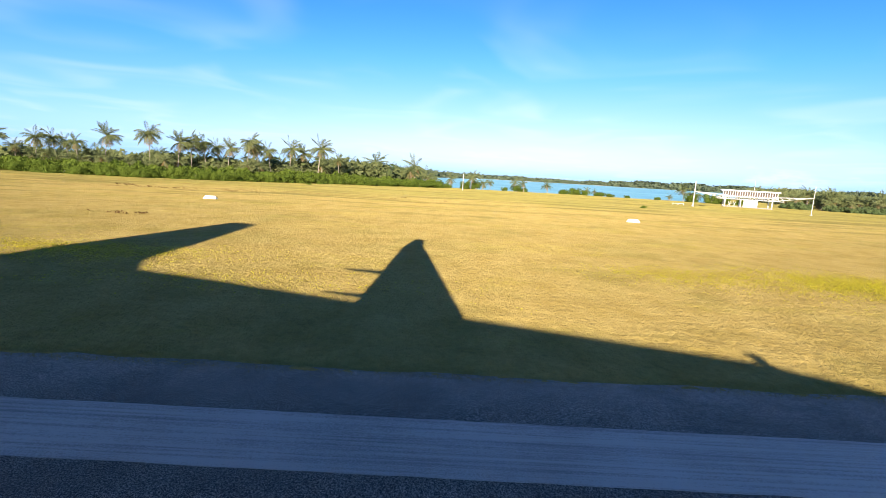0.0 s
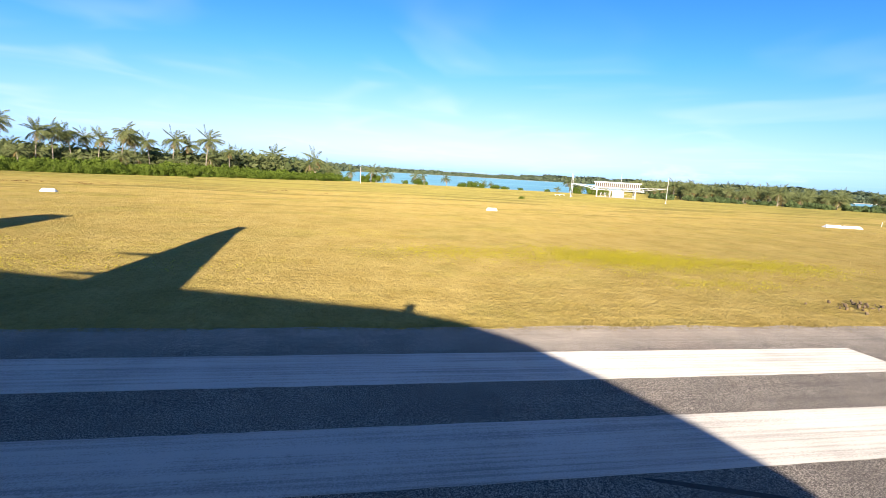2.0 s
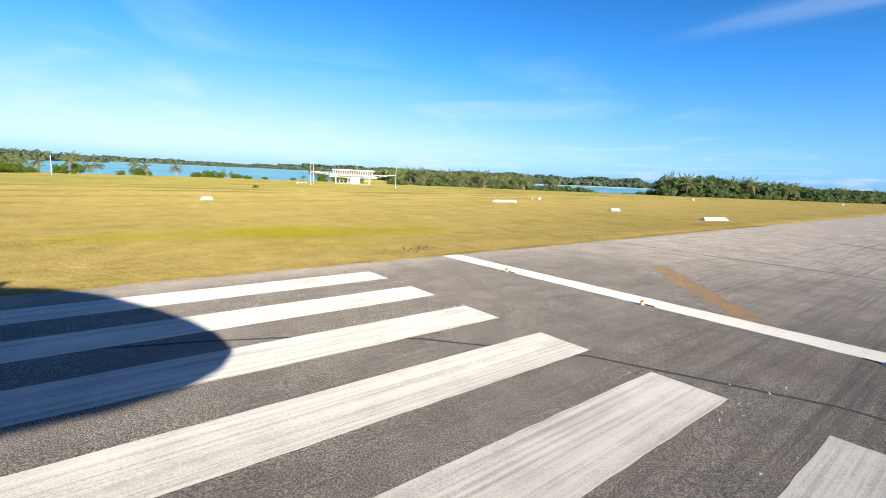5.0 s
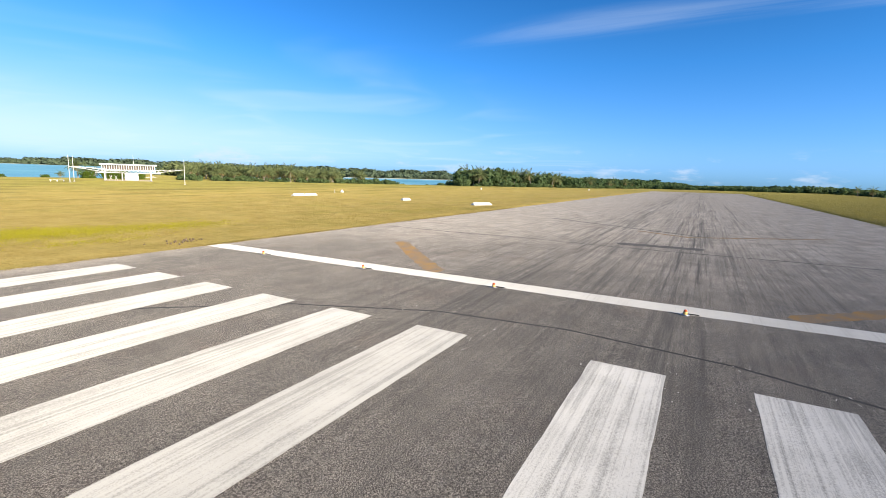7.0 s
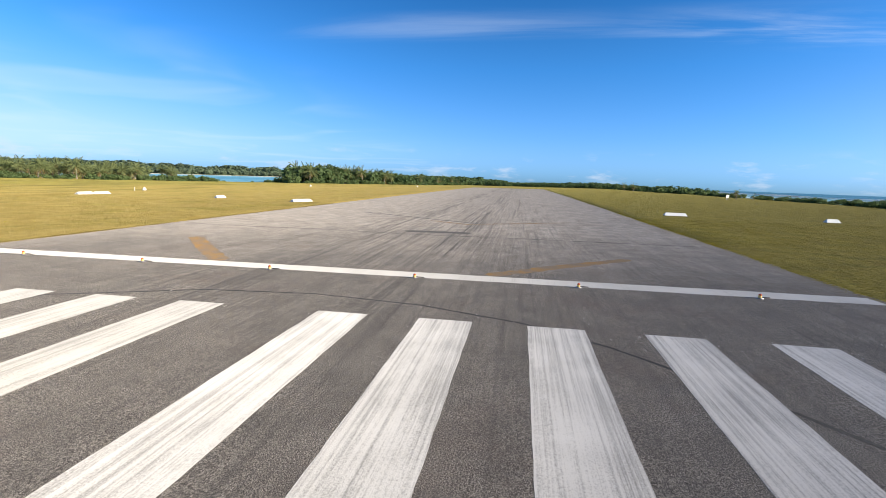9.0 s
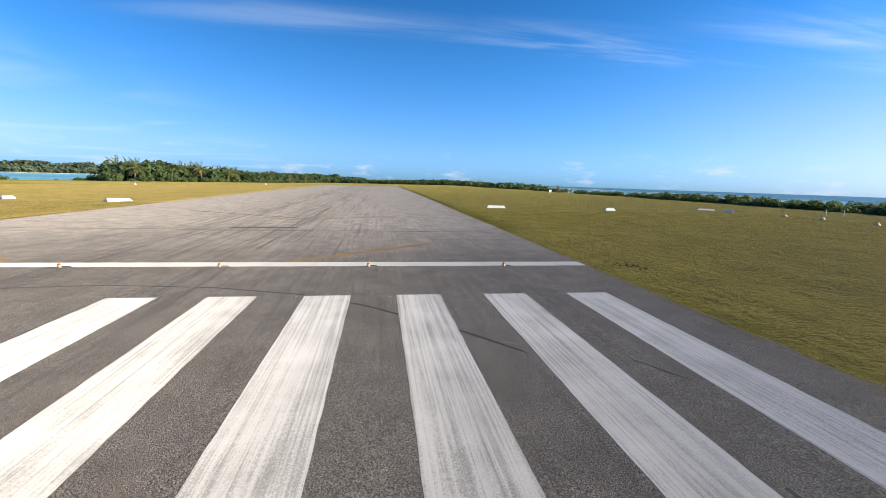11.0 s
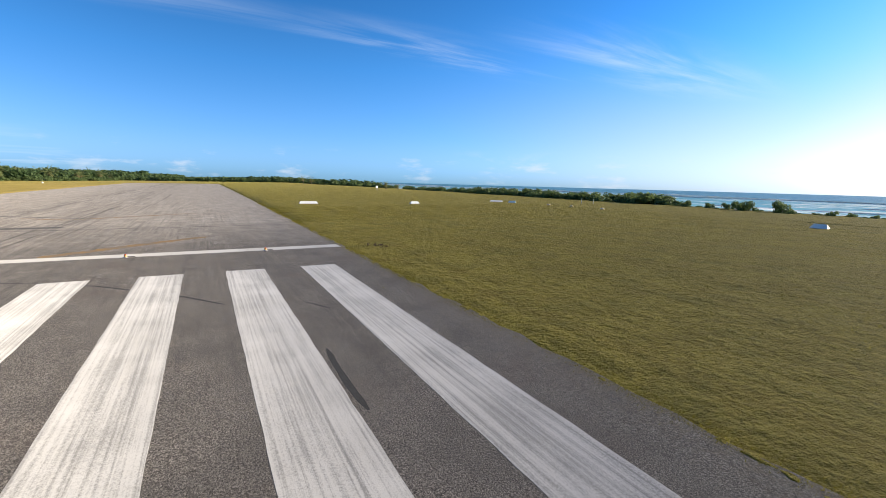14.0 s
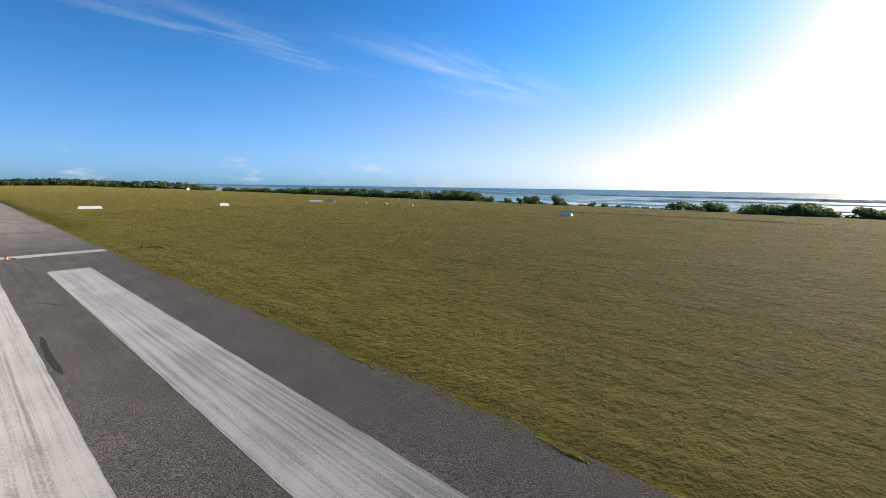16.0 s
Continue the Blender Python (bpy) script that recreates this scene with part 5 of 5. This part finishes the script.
# ---------------------------------------------------------------- jet airliner, unseen, set off its true place to shadow the runway


def airliner():
    heading = -18.0
    # moved sunward and lifted on longer legs; only its shadow falls in view
    away = 8.6
    toward = Vector((math.cos(radians(SUN_AZ)), math.sin(radians(SUN_AZ)), 0))
    nose = Vector((-10.45, 5.6, 0)) + toward * away
    rise = away * math.tan(radians(SUN_EL)) - 0.12
    ground_z = lie1(nose.x - 14, nose.y)
    ob = thing("jet_airliner", (nose.x, nose.y, ground_z), "white twin-engined jet airliner kept unseen on stretched legs, casting its shadow", "aircraft", turn=heading)

    def z(h):
        return h + rise

    bm = bmesh.new()
    prof = ((-1.3, 0.05, 2.95), (-1.0, 0.42, 3.0), (-0.3, 0.8, 3.1), (0.9, 1.2, 3.3), (2.4, 1.58, 3.55), (4.2, 1.85, 3.73), (6.2, 1.975, 3.8), (12, 1.975, 3.8), (20, 1.975, 3.8), (25, 1.975, 3.8), (28.5, 1.75, 4.0), (31.5, 1.35, 4.35), (34.5, 0.85, 4.75), (36.8, 0.4, 5.05), (37.5, 0.12, 5.15))
    rings = [[(-x, math.sin(a) * r, z(c) + math.cos(a) * r * 1.02) for a in np.linspace(0, 2 * math.pi, 28, endpoint=False)] for x, r, c in prof]
    loft(bm, rings)
    for f in bm.faces:
        f.smooth = True
    hull = part("fuselage", bm, LIVERY, ob)
    for k in range(26):
        for s in (1, -1):
            x = -6.6 - k * 0.96
            yy = s * 1.965
            part("cabin_window", box(bmesh.new(), x - 0.12, x + 0.12, min(yy, yy - s * 0.03), max(yy, yy + s * 0.015), z(4.05), z(4.38)), CABIN_GLASS, hull)
    part("windscreen", box(bmesh.new(), -2.75, -2.1, -0.9, 0.9, z(4.35), z(4.72), 0.1), CABIN_GLASS, hull)
    part("aerial", box(bmesh.new(), -5.9, -5.55, -0.03, 0.03, z(5.75), z(6.2), 0.01), LIVERY, hull)

    def aerofoil(x, y, h, chord, thick, upright=False):
        pts = []
        for fx, fz in ((0, 0), (0.05, 0.5), (0.3, 1.0), (0.7, 0.55), (1, 0.05), (0.7, -0.35), (0.3, -0.6), (0.05, -0.4)):
            o = fz * thick
            pts.append((x - fx * chord, y + (o if upright else 0), z(h) + (0 if upright else o)))
        return pts

    for s in (1, -1):
        bm = bmesh.new()
        loft(bm, [aerofoil(-11.6, s * 1.5, 2.7, 7.3, 0.42), aerofoil(-14.6, s * 6.4, 3.2, 4.2, 0.28), aerofoil(-20.6, s * 16.6, 4.3, 1.7, 0.1)])
        wing = part("wing", bm, LIVERY, ob)
        bm = bmesh.new()
        loft(bm, [aerofoil(-20.6, s * 16.55, 4.3, 1.7, 0.08), aerofoil(-21.2, s * 17.1, 4.6, 1.3, 0.06), aerofoil(-22.0, s * 17.45, 5.7, 0.7, 0.03, True)])
        part("winglet", bm, LIVERY, wing)
        for y in (4.6, 8.2, 11.4):
            bm = bmesh.new()
            x = -15.6 - (y - 4) * 0.42
            tube(bm, (x, s * y, z(3.0 + 0.1 * (y - 5))), (x - 3.6, s * y, z(2.85 + 0.1 * (y - 5))), 0.22, 0.04, 8)
            part("flap_fairing", bm, LIVERY, wing)
        bm = bmesh.new()
        rings = [[(-x, s * 5.75 + math.sin(a) * r, z(2.0) + math.cos(a) * r) for a in np.linspace(0, 2 * math.pi, 24, endpoint=False)] for x, r in ((11.4, 0.86), (10.7, 0.92), (10.6, 1.02), (10.8, 1.12), (12.2, 1.2), (13.6, 1.08), (14.7, 0.82), (15.2, 0.6))]
        loft(bm, rings)
        for f in bm.faces:
            f.smooth = True
        engine = part("engine", bm, LIVERY, ob)
        part("fan_hub", tube(bmesh.new(), (-11.35, s * 5.75, z(2.0)), (-10.95, s * 5.75, z(2.0)), 0.3, 0.04, 12), GREY, engine, "grey metal fan hub")
        part("pylon", box(bmesh.new(), -16.0, -12.2, s * 5.75 - 0.14, s * 5.75 + 0.14, z(2.9), z(3.35), 0.05), LIVERY, engine)
        bm = bmesh.new()
        loft(bm, [aerofoil(-31.6, s * 0.6, 4.9, 4.0, 0.2), aerofoil(-35.0, s * 6.2, 5.5, 1.4, 0.07)])
        part("tailplane", bm, LIVERY, ob)
        leg_x, leg_y = -17.7, s * 3.8
        gear = part("main_gear_leg", tube(bmesh.new(), (leg_x, leg_y, 0.75), (leg_x, leg_y, z(3.0)), 0.14, 0.16, 12), GREY, ob, "grey steel undercarriage leg")
        for o in (-0.46, 0.46):
            part("wheel", tube(bmesh.new(), (leg_x, leg_y + o - 0.2, 0.58), (leg_x, leg_y + o + 0.2, 0.58), 0.57, 0.57, 20), BLACK, gear, "black rubber tyre")
        part("axle", tube(bmesh.new(), (leg_x, leg_y - 0.6, 0.58), (leg_x, leg_y + 0.6, 0.58), 0.11, 0.11, 10), GREY, gear)
        part("fork", tube(bmesh.new(), (leg_x, leg_y, 0.5), (leg_x, leg_y, 0.8), 0.12, 0.12, 10), GREY, gear)
    bm = bmesh.new()
    loft(bm, [aerofoil(-27.0, 0, 5.4, 8.6, 0.16, True), aerofoil(-29.6, 0, 6.4, 6.3, 0.15, True), aerofoil(-34.0, 0, 11.7, 2.4, 0.08, True)])
    part("tail_fin", bm, LIVERY, ob)
    front = part("nose_gear_leg", tube(bmesh.new(), (-5.0, 0, 0.4), (-5.0, 0, z(2.2)), 0.1, 0.12, 12), GREY, ob, "grey steel undercarriage leg")
    for o in (-0.25, 0.25):
        part("wheel", tube(bmesh.new(), (-5.0, o - 0.11, 0.4), (-5.0, o + 0.11, 0.4), 0.38, 0.38, 20), BLACK, front, "black rubber tyre")


airliner()

# ---------------------------------------------------------------- turf blades where the camera passes nearest


def turf(name, material, x0, x1, y0, y1, n, seed, label, near, tall=1.0):
    """Short blades in tufts; denser towards the runway's edge."""
    r = np.random.RandomState(seed)
    x = r.uniform(x0, x1, n)
    f = r.uniform(0, 1, n) ** 1.7
    y = near + (f if near == y0 else -f) * (y1 - y0)
    # ragged edge against the asphalt
    y = y + np.where(near == y0, -1, 1) * np.abs(r.normal(0, 0.16, n)) * (f < 0.004)
    patch = np.sin(x * 0.9 + 2 * np.sin(y * 0.6)) + np.sin(y * 1.3 + x * 0.31)
    keep = patch + r.uniform(-1.6, 1.6, n) > -0.9
    x, y = x[keep], y[keep]
    n = len(x)
    z = lie(x, y)
    h = tall * r.uniform(0.02, 0.07, n) * (1 + 0.5 * (r.uniform(0, 1, n) > 0.95))
    a = r.uniform(0, 6.2832, n)
    w = r.uniform(0.006, 0.015, n)
    lean = r.normal(0, 0.05, (n, 2))
    base = np.stack([x, y, z - 0.01], 1)
    off = np.stack([np.cos(a) * w, np.sin(a) * w, np.zeros(n)], 1)
    tip = base + np.stack([lean[:, 0], lean[:, 1], h], 1)
    verts = np.stack([base - off, base + off, tip], 1).reshape(-1, 3)
    tagged(new(name, soup(name, verts, np.arange(3 * n).reshape(n, 3), [material])), label, "grass", kind="stuff")


turf("dry_turf", TURF, -60, 60, 22.4, 75, 300000, 1, "short dry golden turf beside the runway", 22.4)
turf("green_turf", TURF, -42, 50, -75, -22.4, 300000, 2, "short olive green turf beside the runway", -22.4)
turf("green_fringe", TURF, -42, 60, -23.2, -22.3, 42000, 3, "ragged tufts creeping over the runway's edge", -22.3, 0.9)
turf("dry_fringe", TURF, -60, 60, 22.2, 22.9, 36000, 4, "ragged dry tufts creeping over the runway's edge", 22.2, 1.15)


def rough_turf(name, x0, x1, y0, y1, step, label, seed, relief=1.0):
    """Uneven turf where it is seen close by: small hummocks over the level ground."""
    r = np.random.RandomState(seed)
    nx, ny = int((x1 - x0) / step) + 1, int((y1 - y0) / step) + 1
    gx, gy = np.meshgrid(np.linspace(x0, x1, nx), np.linspace(y0, y1, ny), indexing="ij")
    bump = np.zeros((nx, ny))
    for size, high in ((0.22, 0.030), (0.45, 0.035), (1.1, 0.035), (3.0, 0.03)):
        cells = r.uniform(0, 1, (int((x1 - x0) / size) + 3, int((y1 - y0) / size) + 3))
        u, v = (gx - x0) / size, (gy - y0) / size
        i, j = u.astype(int), v.astype(int)
        fu, fv = u - i, v - j
        fu, fv = fu * fu * (3 - 2 * fu), fv * fv * (3 - 2 * fv)
        bump += high * ((cells[i, j] * (1 - fu) + cells[i + 1, j] * fu) * (1 - fv) + (cells[i, j + 1] * (1 - fu) + cells[i + 1, j + 1] * fu) * fv)
    away = np.minimum(np.minimum(gx - x0, x1 - gx) / 6.0, np.abs(gy - (y1 if abs(y1) > abs(y0) else y0)) / 8.0)
    inner = np.abs(gy - (y0 if abs(y0) < abs(y1) else y1)) / 0.8
    gz = lie(gx, gy) + relief * bump * np.clip(away, 0, 1) * np.clip(inner, 0.2, 1) - 0.012
    ids = np.arange(nx * ny).reshape(nx, ny)
    faces = np.stack([ids[:-1, :-1], ids[1:, :-1], ids[1:, 1:], ids[:-1, 1:]], -1).reshape(-1, 4)
    tagged(new(name, soup(name, np.stack([gx, gy, gz], -1).reshape(-1, 3), faces, [GRASS], None, True)), label, "grass", kind="stuff")


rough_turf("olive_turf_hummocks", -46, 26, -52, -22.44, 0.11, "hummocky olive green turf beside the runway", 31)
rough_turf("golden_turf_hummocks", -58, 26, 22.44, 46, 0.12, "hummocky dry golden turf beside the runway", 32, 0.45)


def sod_edge(y0, side, high, seed):
    """The turf's ragged lip, a little proud of the asphalt."""
    r = random.Random(seed)
    bm = bmesh.new()
    rings, drift = [], 0.0
    for i in range(801):
        x = -62 + 182 * i / 800
        drift = 0.93 * drift + r.uniform(-0.035, 0.035)
        y = y0 + side * (drift + r.uniform(-0.05, 0.05) - 0.03)
        h = high * max(0.05, r.uniform(-0.3, 1.2) + 0.5 * math.sin(x * 1.7) * math.sin(x * 0.43))
        z = lie1(x, y)
        rings.append([(x, y + side * o, z + q * h - 0.01) for o, q in ((0.0, -0.3), (-0.012, 0.6), (0.02, 1.0), (0.07, 0.9), (0.3, 0.2))])
    loft(bm, rings)
    single("turf_edge", bm, GRASS, "ragged turf lip along the runway's edge", "turf", kind="structure")


sod_edge(-22.42, -1, 0.034, 21)
sod_edge(22.42, 1, 0.035, 22)


def weeds(name, spots, material, leaf, label, seed, loose=5):
    """Creeping weeds in drifts: small leaves and flowers lying in the turf."""
    r = np.random.RandomState(seed)
    at = []
    for x, y, sx, sy, n in spots:
        knots = np.stack([r.normal(x, sx, max(6, n // loose)), r.normal(y, sy, max(6, n // loose))], 1)
        at.append(knots[r.randint(0, len(knots), n)] + r.normal(0, 0.22, (n, 2)))
    at = np.concatenate(at)
    n = len(at)
    base = np.stack([at[:, 0], at[:, 1], lie(at[:, 0], at[:, 1]) + np.where(at[:, 1] < 0, 0.06, 0.03) + r.uniform(0.02, 0.09, n)], 1)
    a = r.normal(size=(n, 3)) * np.array([1, 1, 0.5])
    a /= np.linalg.norm(a, axis=1, keepdims=True)
    b = np.cross(a, r.normal(size=(n, 3)))
    b /= np.linalg.norm(b, axis=1, keepdims=True)
    q = (leaf * r.uniform(0.5, 1.3, n))[:, None]
    verts = np.stack([base - a * q, base + b * q * 0.7, base + a * q, base - b * q * 0.7], 1).reshape(-1, 3)
    tagged(new(name, soup(name, verts, np.arange(4 * n).reshape(n, 4), [material])), label, "weeds", kind="stuff")


weeds("yellow_weed", ((-8.5, 36.4, 2.8, 1.5, 4200), (0.5, 36.4, 3.2, 2.1, 13000), (4.0, 34.6, 2.8, 1.9, 6400), (10.5, 34.0, 2.8, 1.6, 5600), (2.8, 28.8, 2.0, 0.9, 1300), (-40.0, 35.0, 4.0, 1.5, 8000), (-30.0, 30.5, 5.0, 1.2, 1600)), WEED, 0.030, "yellow-green creeping weed flowering in the dry grass", 5)
weeds("pale_weed", ((-18.3, -35.0, 1.4, 0.8, 200), (-19.9, -32.5, 1.6, 0.8, 200), (-25.6, -34.1, 1.6, 0.9, 200), (-27.7, -33.0, 2.4, 1.4, 300), (-24.9, -26.3, 1.6, 0.8, 120), (-10.0, -34.0, 6.0, 4.0, 350)), PALE_WEED, 0.034, "pale weed tufts in the olive grass", 6, 3)
weeds("bare_tufts", ((-80.0, 98.5, 2.5, 1.6, 110), (-72.0, 95.5, 4.0, 1.4, 120), (-62.0, 96.0, 5.0, 1.2, 70), (-107.5, 120.0, 3.0, 0.8, 40), (-51.0, 53.8, 1.6, 0.3, 60), (-30.0, 102.0, 6.0, 1.6, 70)), DRY_TUFT, 0.11, "brown dead tufts and scuffed earth in the dry grass", 9, 6)
